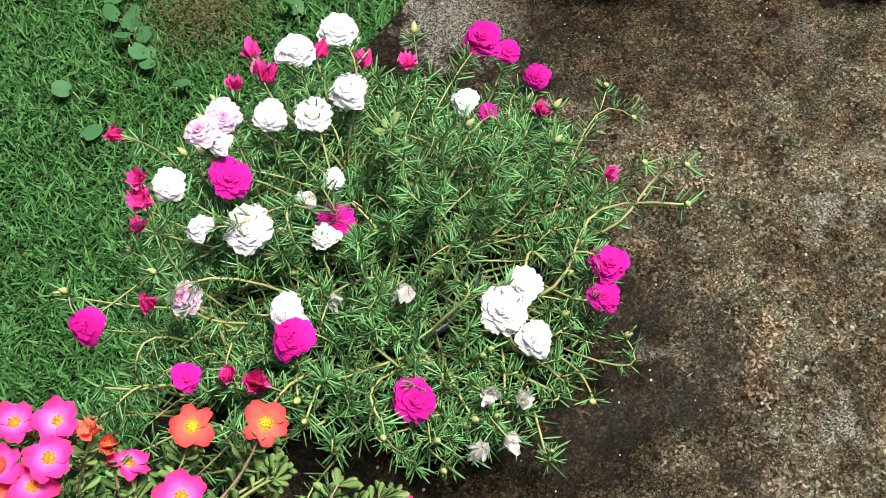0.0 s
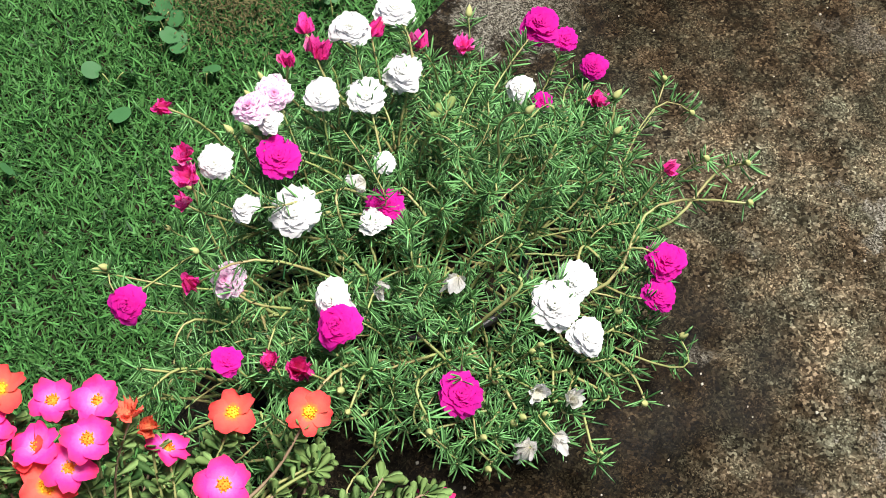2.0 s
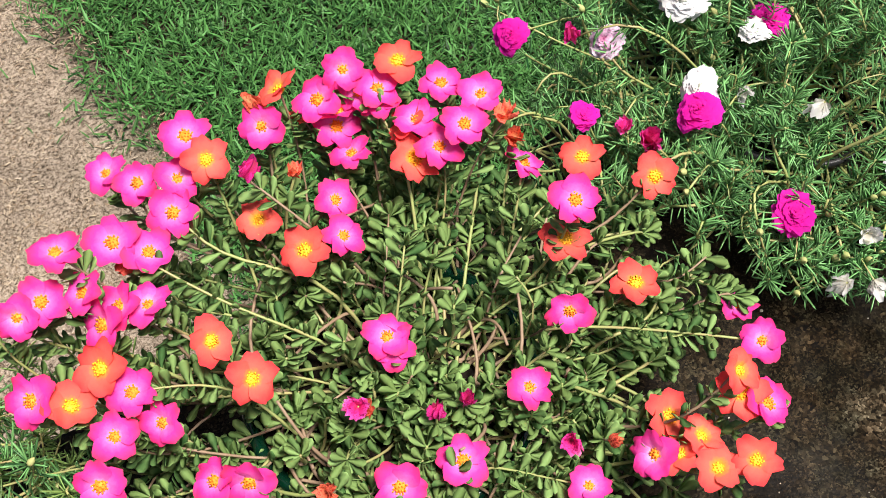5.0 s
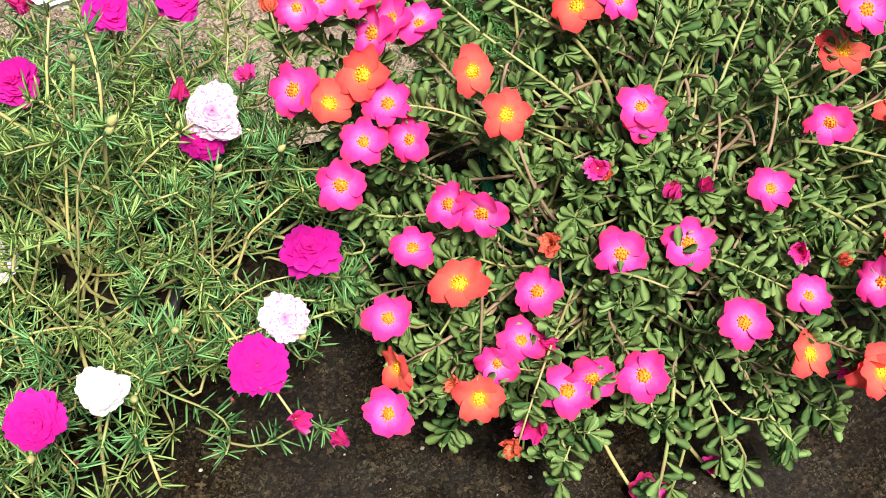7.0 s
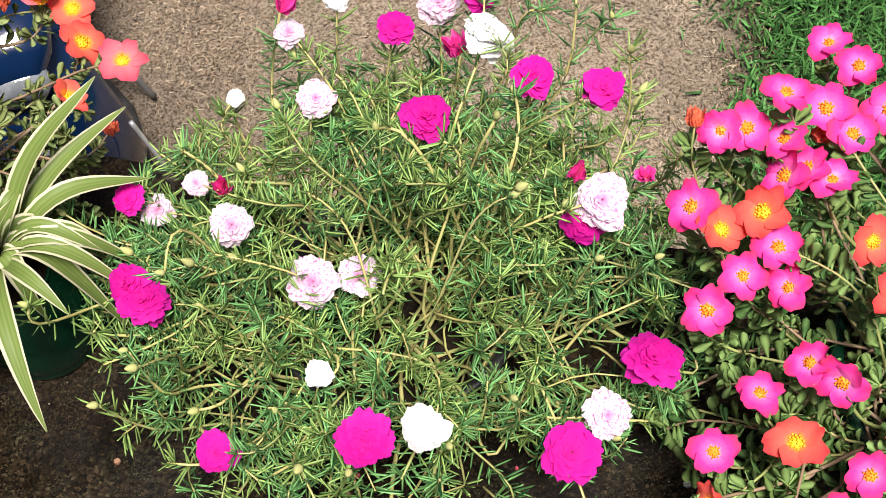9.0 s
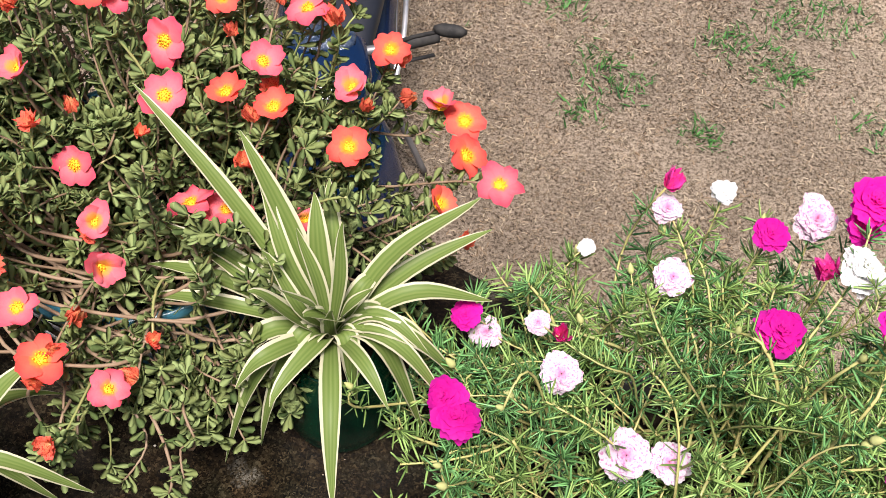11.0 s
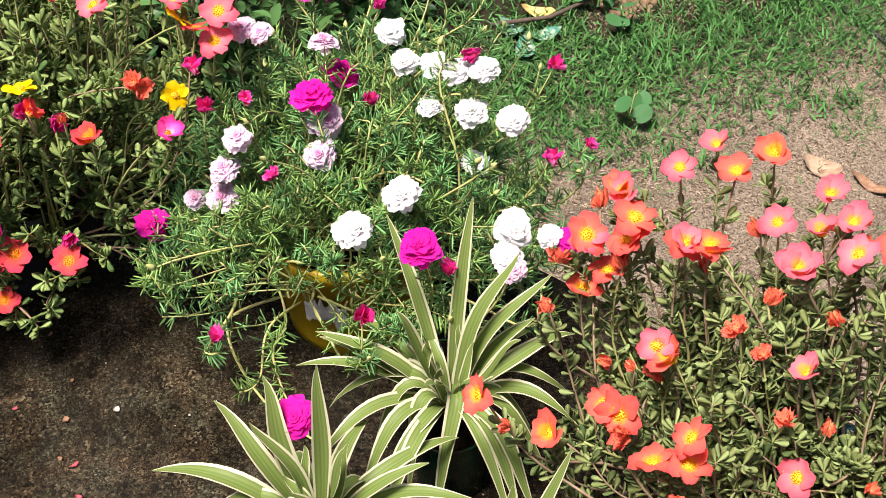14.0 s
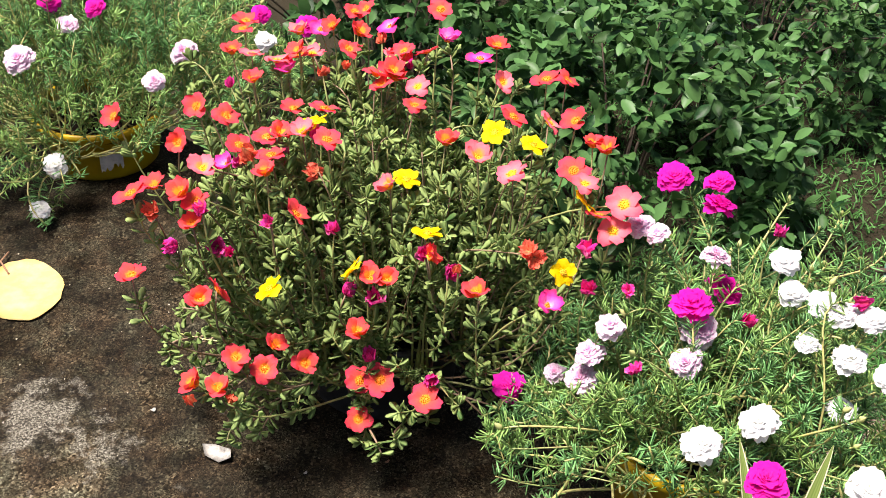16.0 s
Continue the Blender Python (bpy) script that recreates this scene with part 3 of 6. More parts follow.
def sprig(key, tip, face=None, leafy=1.0, upright=False):
    """A stem from the pot to the tip, clothed in leaves."""
    p, root = PLANTS[key], ROOT[key]
    base = np.array(root.matrix_basis.translation)
    bare = on_open_side(key, tip[0], tip[1]) and tip[2] < 0.15
    tip = np.asarray(tip, float) - base
    a = rng.uniform(0, 2 * np.pi)
    start = np.array([math.cos(a), math.sin(a), 0]) * p["pot"] * 0.75 * math.sqrt(rng.uniform())
    start[:2] += tip[:2] * (0.4 if p["kind"] == "needle" else 0.3)
    needle = p["kind"] == "needle"
    if upright:
        start = np.array([*(tip[:2] * 0.72 + rng.normal(0, 0.012, 2)), 0.0])
    if bare:
        leafy *= 0.4
    if not bare and not upright and rng.uniform() < (0.55 if needle else 0.85):
        # trails outwards, then turns up
        bend = np.array([*(start[:2] + (tip[:2] - start[:2]) * rng.uniform(0.75, 1.05)), tip[2] * rng.uniform(0.0, 0.45)])
    else:
        bend = np.array([*(start[:2] + (tip[:2] - start[:2]) * rng.uniform(0.25, 0.6)), max(tip[2], 0.03) * rng.uniform(0.75, 1.0)])
    n = 12
    line = bezier(start, bend, tip, n)
    sway = rng.normal(0, 0.012 if needle else 0.007, (2, 3))
    ts = np.linspace(0, 1, n)[:, None]
    line += np.sin(ts * np.pi) * sway[0] + np.sin(ts * 2 * np.pi) * sway[1]
    thick = (rng.uniform(0.0015, 0.0020) if rng.uniform() < 0.4 else rng.uniform(0.0009, 0.0014)) if needle else rng.uniform(0.0012, 0.0018)
    if needle and face is not None:
        thick = min(thick, 0.0015)
    v, f = tube(line, np.linspace(thick * 1.4, thick * 0.8, n), 5)
    woody = not needle and rng.uniform() < (0.65 if key == "D" else 0.4)
    stem = child("stem", mesh_from("stem", v.tolist(), f, MAT["woody" if woody else "tan" if needle and key != "A" and rng.uniform() < (0.7 if key == "C" else 0.4) else "stalk"]), root)
    # leaves
    length = np.linalg.norm(np.diff(line, axis=0), axis=1).sum()
    count = int(((250 if key in "EG" else 215 if key == "A" else 185) if needle else 118 if key == "F" else 130) * leafy * min(length, 0.34)) + (12 if needle else 8)
    lower = 0.3 if needle else 0.25
    t = lower + (1 - lower) * rng.uniform(0, 1, count) ** 0.75
    t[: 9 if needle else 8] = rng.uniform(0.96, 1.0, min(count, 9 if needle else 8))
    if face is not None:
        t = t * 0.9
    spot = np.stack([np.interp(t, np.linspace(0, 1, n), line[:, k]) for k in range(3)], -1)
    tan = unit(np.stack([np.interp(t, np.linspace(0, 1, n), np.gradient(line, axis=0)[:, k]) for k in range(3)], -1))
    side = unit(np.cross(tan, rng.normal(0, 1, (count, 3))))
    steep = rng.uniform(0.0, 0.75, count)[:, None] if needle else rng.uniform(0.25, 0.7, count)[:, None]
    way = unit(side + tan * steep + (0, 0, 0.15))
    if needle:
        h = Heap()
        short = key in "EG"
        h.strew(NEEDLE[0] * ((1.25, 1, 1.25) if short else (1, 1, 1)), NEEDLE[1], frames_along(way, size=rng.uniform(0.013, 0.026, count) if short else rng.uniform(0.014, 0.030, count)), spot)
        child("leaves", h.mesh("leaves", MAT["needle" if key == "A" or rng.uniform() < (0.45 if key == "C" else 0.5) else "needle_light" if short else "needle_pale"]), stem, kind="stuff")
    else:
        size = rng.uniform(0.012, 0.0225, count) if key == "D" else rng.uniform(0.014, 0.026, count)
        fr = frames_along(way, size=size)
        own = np.zeros(count, bool)
        room = 100 - LEAF_COUNT[key]
        if face is None and room > 0 and key in "BDF":
            own[: min(8, room)] = True
            LEAF_COUNT[key] += int(own.sum())
        for i in np.flatnonzero(own):
            m = Matrix(np.block([[fr[i], spot[i][:, None]], [np.zeros((1, 3)), np.ones((1, 1))]]).tolist())
            child("leaf", {"D": OLIVE_MESH, "B": DEEP_MESH}.get(key, LEAF_MESH)[i % 3], stem, m)
        h = Heap()
        h.strew(PURSLANE[0], PURSLANE[1], fr[~own], spot[~own])
        if h.n:
            child("leaves", h.mesh("leaves", MAT[{"D": "olive", "B": "deep"}.get(key, "purslane")]), stem, kind="stuff")
    return tan[-1]


SPOTS = {k: [] for k in PLANTS}
# how far the blooms of a plant turn from the sky towards the open slab
TURNED = {"A": 0.56, "B": 0.42, "C": 0.5, "D": 0.26, "E": 0.36, "F": 0.14, "G": 0.4}
# how large single blooms have grown, against the usual size of their kind
SCALES = {
    ("A", "white"): (1.05, 0.95, 1.0, 0.85, 0.9, 0.62, 0.85, 0.75, 1.15, 0.8, 0.95, 1.15, 1.0, 0.95, 0.75, 0.55),
    ("A", "magenta"): (1.12, 0.75, 0.85, 0.6, 1.1, 1.0, 1.12, 1.15, 1.05, 0.9, 0.9, 0.8),
    ("C", "magenta"): (1.25, 0.85, 0.9, 1.15, 1.0, 0.95, 1.0, 0.8, 1.12, 1.05, 1.25, 1.25, 1.1, 0.9),
    ("C", "white"): (0.55, 1.15, 0.4, 0.6, 0.95),
    ("C", "candy"): (1.25, 1.05, 1.15, 1.3, 1.05, 0.9, 0.7, 0.8, 1.4, 1.15),
    ("G", "candy"): (1.6, 1.15, 1.35, 1.1),
    ("E", "white"): (0.9, 0.85, 0.9, 0.75, 1.0, 0.95, 0.95, 1.0, 1.1, 1.1, 0.75, 0.9, 0.9, 0.9),
    ("E", "candy"): (1.4, 1.1, 1.15, 1.2, 1.2, 1.0, 0.9, 1.0, 0.8, 1.1),
    ("E", "magenta"): (1.2, 1.0, 1.1, 1.2, 1.3, 1.2, 1.15, 1.2, 0.9),
}


def bloom(key, main, spots):
    """Flowers of one kind on a plant, each on its own stem."""
    p, root = PLANTS[key], ROOT[key]
    base = np.array(root.matrix_basis.translation)
    SPOTS[key] += list(spots)
    for order, spot in enumerate(spots):
        kind = "rose" if main == "salmon" and rng.uniform() < 0.4 or main == "pink" and key == "F" and rng.uniform() < 0.55 else main
        if main == "closed" and key == "D" or main == "closed" and key in "BF" and rng.uniform() < 0.5:
            kind = "coral"
        grown = SCALES.get((key, main), ())
        grown = grown[order] * rng.uniform(0.96, 1.04) if order < len(grown) else rng.uniform(0.9, 1.1)
        spot = np.array(spot)
        # blooms turn to the open, sunny side of the row
        out = spot - np.array([p["at"][0], p["at"][1], spot[2] - 0.35])
        face = unit(unit(out) * 0.2 + unit(np.array([-1.1, -0.9, 1.6]) - spot) * TURNED[key] + np.array([0, 0, 0.95 - TURNED[key]]) + rng.normal(0, 0.22 if kind in ("white", "magenta", "candy") else 0.32, 3))
        if kind in ("closed", "coral"):
            face = unit(out + rng.normal(0, 0.25, 3) + (0, 0, 0.2))
        if kind == "wilted":
            face = unit(out * 0.6 + rng.normal(0, 0.35, 3) + (0, 0, -0.1))
        size = SIZE[kind] * (rng.uniform(0.7, 1.25) if kind in ("closed", "coral") else grown)
        seat = spot - face * size * (0.2 if kind not in ("closed", "coral", "wilted") else 0.6)
        sprig(key, seat, face, 0.8)
        q = Vector(face).to_track_quat("Z", "Y").to_matrix().to_4x4()
        m = Matrix.Translation(seat - base) @ q @ Matrix.Rotation(rng.uniform(0, 6.28), 4, "Z") @ Matrix.Scale(size, 4)
        forms = FLOWER_MESH[kind]
        if len(forms) == 9:
            forms = forms[:6] if key == "B" else forms[2:] if key == "D" else forms[4:]
        flower = child("flower" if kind not in ("closed", "coral", "wilted") else "closed_flower", forms[int(rng.integers(len(forms)))], root, m, label={"closed": "closed crumpled pink bloom", "coral": "closed coral-red bloom", "wilted": "withered pale bloom"}.get(kind, kind + " flower"))
        if kind in BOSS_MESH:
            child("flower_centre", BOSS_MESH[kind][int(rng.integers(2))], flower, label="orange-yellow stamens")

# ---- the slab, the yard and its growth ----
YARD = -1.9
EDGE = [(7.0, 0.75), (0.75, 0.15), (0.5, 0.165), (0.2, 0.12), (-0.3, 0.07), (-0.78, 0.12), (-1.1, 0.2), (-1.45, 0.32), (-2.2, 0.36), (-2.75, 0.12), (-3.3, -0.38), (-3.9, -0.9), (-6.5, -3.4)]


def slab():
    bm = bmesh.new()
    outline = EDGE + [(-6.5, -6.0), (7.0, -6.0)]
    top = [bm.verts.new((x, y, 0.0)) for x, y in outline]
    low = [bm.verts.new((x, y, -0.14)) for x, y in outline]
    bm.faces.new(top[::-1])
    bm.faces.new(low)
    n = len(outline)
    for i in range(n):
        j = (i + 1) % n
        bm.faces.new((top[i], top[j], low[j], low[i]))
    bmesh.ops.recalc_face_normals(bm, faces=bm.faces)
    bmesh.ops.bevel(bm, geom=[e for e in bm.edges if all(v.co.z > -0.01 for v in e.verts)], offset=0.012, segments=2, affect="EDGES")
    me = bpy.data.meshes.new("concrete_slab")
    bm.to_mesh(me)
    bm.free()
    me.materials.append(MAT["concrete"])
    tagged(new("floor", me), "weathered dark concrete slab with pale worn patches, damp stains and painted shade by the pots", "floor", kind="structure")
    # the wall under the slab's edge
    h = Heap()
    back = [(x - 0.02, y - 0.16) for x, y in EDGE]
    front = [(x, y - 0.05) for x, y in EDGE]
    k = len(EDGE)
    ring = front + back[::-1]
    m = 2 * k
    h.put([(x, y, z) for z in (YARD - 0.1, -0.14) for x, y in ring], [(i, (i + 1) % m, m + (i + 1) % m, m + i) for i in range(m)])
    w = new("wall_under_slab", h.mesh("wall_under_slab", plain("old_plaster", (0.16, 0.14, 0.11), 0.9, wear=(0.09, 0.08, 0.06), scale=5), False))
    tagged(w, "stained plaster wall below the slab's edge", "wall", kind="structure")


def ground():
    n = 90
    xs = np.concatenate([np.linspace(-300, -10, 8), np.linspace(-9.5, 6, n), np.linspace(7, 300, 8)])
    ys = np.concatenate([np.linspace(-300, -8, 8), np.linspace(-7, 8, n), np.linspace(9, 300, 8)])
    v = [(x, y, YARD + 0.03 * (noise.noise((x * 0.7, y * 0.7, 0)) + 0.4 * noise.noise((x * 3, y * 3, 5)))) for y in ys for x in xs]
    k = len(xs)
    f = [(j * k + i, j * k + i + 1, (j + 1) * k + i + 1, (j + 1) * k + i) for j in range(len(ys) - 1) for i in range(k - 1)]
    tagged(new("ground", mesh_from("ground", v, f, MAT["yard"])), "sandy trodden yard with dry grass bits", "ground", kind="structure")


BLADE = (np.array([(-0.07, 0, 0), (0.07, 0, 0), (-0.055, 0.5, 0.03), (0.055, 0.5, 0.03), (0, 1, -0.06)]), [(0, 1, 3, 2), (2, 3, 4)])

CURL = (np.array([(-0.1, 0, 0), (0.1, 0.02, 0), (-0.04, 0.5, 0.1), (0.17, 0.52, 0.1), (-0.06, 1, -0.02), (0.08, 0.96, -0.02)]), [(0, 1, 3, 2), (2, 3, 5, 4)])


def height_at(x, y):
    return YARD + 0.03 * (noise.noise((x * 0.7, y * 0.7, 0)) + 0.4 * noise.noise((x * 3, y * 3, 5)))


TUFTS = [(-1.39, 2.38, 0.07), (-1.28, 2.29, 0.06), (-1.42, 2.17, 0.05), (-0.84, 2.51, 0.08), (-0.76, 2.47, 0.06), (-0.66, 2.74, 0.12), (-0.8, 2.72, 0.09), (-1.02, 2.15, 0.05), (-1.56, 2.62, 0.06), (-0.98, 2.58, 0.05), (-2.03, 2.74, 0.08), (-3.73, 3.05, 0.12), (-3.56, 2.77, 0.12), (-4.18, 2.91, 0.14), (-3.45, 3.05, 0.12), (-4.5, 2.74, 0.15), (-0.45, 2.3, 0.08)]


def meadow(x, y):
    """How much grass grows at a spot of the yard, 0 to 1."""
    right = 1 / (1 + math.exp(-(x + 0.02 + 0.2 * noise.noise((x * 2, y * 2, 3)) - 0.12 * (y - 2.0)) * 26))
    left = 1 / (1 + math.exp((x + 4.6 - 0.2 * (y - 2.2) + 0.5 * noise.noise((x * 1.3, y * 1.3, 9))) * 7))
    bare = noise.noise((x * 1.1, y * 1.1, 20)) * 0.9 + noise.noise((x * 3.5, y * 3.5, 30)) * 0.5
    if x < -3 and bare > 0.42:
        left *= 0.35
    if abs(x + 5.39 + 0.3 * (y - 2.61)) < 0.14 and y > 2.35:
        return 0.12
    if x < -5.6 - 0.3 * (y - 2.61):
        left *= 0.3
    tuft = noise.noise((x * 4.0, y * 4.0, 41)) + 0.3 * noise.noise((x * 11.0, y * 11.0, 43))
    for cx, cy, r in TUFTS:
        if (x - cx) ** 2 + (y - cy) ** 2 < (r * (1 + tuft)) ** 2:
            return 0.4
    return max(right, left, 0.5 if tuft > 0.66 and x < -1.5 else 0.0)


def grass():
    h, dry = Heap(), Heap()
    spots = []
    for _ in range(340000):
        u = rng.uniform()
        if u < 0.5:
            x, y = rng.uniform(-0.4, 4.0), rng.uniform(0.9, 4.0)
            # the lawn thins out away from the yard
            if max(x - 2.9, y - 2.7, 0.0) * 0.9 + 0.35 * noise.noise((x * 1.5, y * 1.5, 77)) > rng.uniform(0.05, 0.95):
                continue
        elif u < 0.89:
            x, y = rng.uniform(-8.8, -3.6), rng.uniform(0.6, 4.9)
            if max(y - 4.0, -7.9 - x, 0.0) * 1.1 > rng.uniform(0.05, 0.95):
                continue
        else:
            x, y = rng.uniform(-4.0, 0.0), rng.uniform(1.4, 4.4)
        if rng.uniform() > meadow(x, y):
            continue
        spots.append((x, y, height_at(x, y) + rng.uniform(0, 0.025)))
    # small weeds stand thick in the bare sand
    own = np.random.default_rng(53)
    for cx, cy, r in TUFTS:
        for _ in range(70):
            x, y = own.normal(cx, r * 0.95), own.normal(cy, r * 0.75)
            spots.append((x, y, height_at(x, y) + own.uniform(0, 0.015)))
    spots = np.array(spots)
    m = len(spots)
    a = rng.uniform(0, 2 * np.pi, m)
    way = np.stack([np.cos(a), np.sin(a), rng.uniform(0.1, 1.6, m)], -1)
    h.strew(BLADE[0], BLADE[1], frames_along(way, size=np.where((spots[:, 0] < -0.3) & (spots[:, 0] > -4.2), 0.6, np.where(spots[:, 0] < -4.0, 0.95, 0.85)) * rng.uniform(0.03, 0.08, m)), spots)
    tagged(new("grass", h.mesh("grass", MAT["grass"])), "short thick green lawn grass on the yard", "grass", kind="stuff")
    n = 185000
    spots = np.stack([rng.uniform(-5.5, 0.2, n), rng.uniform(1.3, 4.6, n), np.zeros(n)], -1)
    thick = np.array([0.55 + 0.9 * noise.noise((x * 2.2, y * 2.2, 61)) + 0.6 * noise.noise((x * 7, y * 7, 67)) for x, y, _ in spots])
    spots = spots[rng.uniform(0, 1, n) < thick]
    n = len(spots)
    spots[:, 2] = [height_at(x, y) for x, y, _ in spots]
    spots[:, 2] += rng.uniform(0.002, 0.008, n)
    a = rng.uniform(0, 2 * np.pi, n)
    way = np.stack([np.cos(a), np.sin(a), rng.uniform(-0.02, 0.25, n)], -1)
    dry.strew(CURL[0], CURL[1], frames_along(way, size=rng.uniform(0.005, 0.021, n)), spots)
    tagged(new("dry_grass_bits", dry.mesh("dry_grass_bits", MAT["dry"])), "dry straw and clippings strewn over the sand", "straw", kind="stuff")


slab()
ground()
grass()


def pot(key, name, colour, label, flare=0.82):
    p = PLANTS[key]
    r, hgt = p["pot"], p["tall"]
    root = thing(name, label, "flower pot", p.get("tub", p["at"]), "pots on the slab")
    prof = [(r * flare * 0.96, 0.0), (r * flare, 0.004), (r * flare * 1.02, 0.02), (r * 0.97, hgt * 0.85), (r * 1.05, hgt * 0.86), (r * 1.06, hgt * 0.98), (r * 1.02, hgt), (r * 0.97, hgt - 0.004), (r * 0.94, hgt * 0.8), (r * 0.75, 0.02)]
    v, f = lathe(prof, 40)
    f.append(tuple(range(40))[::-1])
    child("body", mesh_from("body", v, f, colour), root)
    v, f = lathe([(r * 0.95, hgt - 0.03), (r * 0.6, hgt - 0.02), (r * 0.2, hgt - 0.018), (0.001, hgt - 0.017)], 28, lambda a, z: 0.02 * math.sin(5 * a))
    child("soil", mesh_from("soil", v, f, MAT["soil"]), root, label="dark potting soil")
    return root


PLASTIC = {
    "green": plain("dark_green_plastic", (0.001, 0.018, 0.009), 0.1, spec=0.7, wear=(0.002, 0.034, 0.016)),
    "yellow": plain("mustard_plastic", (0.50, 0.33, 0.005), 0.35, wear=(0.42, 0.27, 0.01)),
    "blue": plain("blue_plastic", (0.03, 0.14, 0.2), 0.3, wear=(0.06, 0.22, 0.28)),
    "black": plain("black_plastic", (0.015, 0.016, 0.017), 0.4, wear=(0.04, 0.04, 0.04)),
    "label": plain("worn_label", (0.55, 0.55, 0.56), 0.6, wear=(0.25, 0.26, 0.28), scale=40),
}
pot("A", "flower_pot", PLASTIC["black"], "black plastic pot hidden under trailing moss rose")
pot("B", "flower_pot", PLASTIC["green"], "dark green plastic pot under pink purslane")
pot("C", "flower_pot", PLASTIC["black"], "dark plastic pot hidden under moss rose")
pot("D", "flower_pot", PLASTIC["blue"], "blue printed plastic tub holding salmon purslane")
pot("E", "flower_pot", PLASTIC["yellow"], "mustard yellow plastic tub with a torn grey label")
pot("F", "flower_pot", PLASTIC["black"], "black plastic pot hidden under red purslane")
pot("G", "flower_pot", PLASTIC["yellow"], "mustard yellow plastic tub with a crumpled label")

bloom('A', 'white', [
    (0.220, 0.007, 0.346), (0.165, 0.032, 0.350), (0.177, -0.027, 0.300), (0.091, 0.028, 0.310), (0.125, -0.009, 0.296),
    (0.033, 0.057, 0.309), (-0.042, 0.079, 0.301), (-0.054, 0.036, 0.267), (-0.022, -0.004, 0.247), (0.038, -0.065, 0.204),
    (-0.089, -0.094, 0.225), (0.066, -0.285, 0.155), (0.106, -0.292, 0.155), (0.059, -0.333, 0.135), (0.300, -0.117, 0.203),
    (0.089, -0.052, 0.242),
])
bloom('A', 'candy', [
    (0.056, 0.064, 0.326), (-0.130, 0.013, 0.239), (0.028, 0.078, 0.326),
])
bloom('A', 'magenta', [
    (0.383, -0.102, 0.238), (0.403, -0.129, 0.206), (0.411, -0.168, 0.169), (0.317, -0.141, 0.179), (0.012, 0.035, 0.282),
    (0.061, -0.069, 0.206), (-0.112, -0.115, 0.224), (-0.084, -0.249, 0.151), (0.174, -0.373, 0.170), (0.143, -0.382, 0.145),
    (-0.213, 0.076, 0.252), (-0.194, -0.029, 0.200),
])
bloom('A', 'closed', [
    (0.219, -0.025, 0.310), (0.133, 0.072, 0.360), (0.092, 0.066, 0.346), (-0.040, 0.137, 0.356), (-0.155, 0.039, 0.244),
    (-0.056, 0.106, 0.319), (-0.072, 0.095, 0.304), (-0.095, 0.086, 0.290), (0.266, -0.056, 0.279), (0.272, -0.331, 0.201),
    (-0.162, -0.101, 0.189), (0.187, 0.012, 0.338), (0.126, 0.045, 0.343), (-0.169, -0.067, 0.198), (0.376, -0.194, 0.155),
    (-0.174, -0.066, 0.200), (-0.172, -0.106, 0.215),
])
bloom('A', 'wilted', [
    (0.053, -0.037, 0.231), (-0.031, -0.118, 0.187), (0.017, -0.184, 0.186), (-0.037, -0.318, 0.136), (-0.092, -0.332, 0.114),
    (-0.065, -0.362, 0.110), (-0.017, -0.351, 0.124),
])
bloom('B', 'pink', [
    (-0.646, 0.203, 0.253), (-0.750, 0.059, 0.386), (-0.782, 0.044, 0.356), (-0.750, 0.035, 0.348), (-0.806, 0.045, 0.353),
    (-0.700, 0.072, 0.334), (-0.678, 0.048, 0.325), (-0.637, 0.074, 0.319), (-0.709, 0.001, 0.328), (-0.732, 0.014, 0.332),
    (-0.753, 0.008, 0.331), (-0.587, 0.118, 0.349), (-0.526, 0.082, 0.347), (-0.613, 0.099, 0.324), (-0.635, 0.153, 0.280),
    (-0.458, 0.058, 0.315), (-0.464, 0.029, 0.307), (-0.465, 0.077, 0.344), (-0.416, 0.044, 0.353), (-0.387, -0.049, 0.364),
    (-0.409, -0.004, 0.345), (-0.409, -0.039, 0.338), (-0.506, -0.001, 0.299), (-0.524, -0.037, 0.297), (-0.557, -0.140, 0.285),
    (-0.558, -0.150, 0.279), (-0.413, -0.227, 0.280), (-0.481, -0.250, 0.252), (-0.333, -0.078, 0.288), (-0.359, -0.170, 0.348),
])
bloom('B', 'pink', [
    (-0.184, -0.272, 0.097), (-0.836, -0.006, 0.314),
    (-0.764, -0.049, 0.305), (-0.759, -0.081, 0.286), (-0.797, -0.068, 0.291), (-0.755, -0.151, 0.282), (-0.734, -0.176, 0.288),
    (-0.830, -0.090, 0.272), (-0.796, -0.166, 0.259), (-0.710, -0.240, 0.230), (-0.630, -0.246, 0.244), (-0.571, -0.262, 0.242),
    (-0.567, -0.349, 0.247), (-0.502, -0.351, 0.242), (-0.436, -0.365, 0.235), (-0.447, -0.455, 0.235), (-0.281, -0.352, 0.244),
    (-0.339, -0.405, 0.274), (-0.839, -0.205, 0.227), (-0.740, -0.271, 0.217), (-0.769, -0.281, 0.213), (-0.700, -0.329, 0.210),
    (-0.723, -0.327, 0.207), (-0.659, -0.345, 0.212), (-0.874, -0.280, 0.213), (-0.659, -0.409, 0.020), (-0.433, 0.076, 0.362),
])
bloom('B', 'pink', [
    (-0.372, 0.002, 0.365), (-0.354, -0.033, 0.365), (-0.429, 0.057, 0.346), (-0.420, 0.038, 0.343), (-0.451, 0.065, 0.328),
])
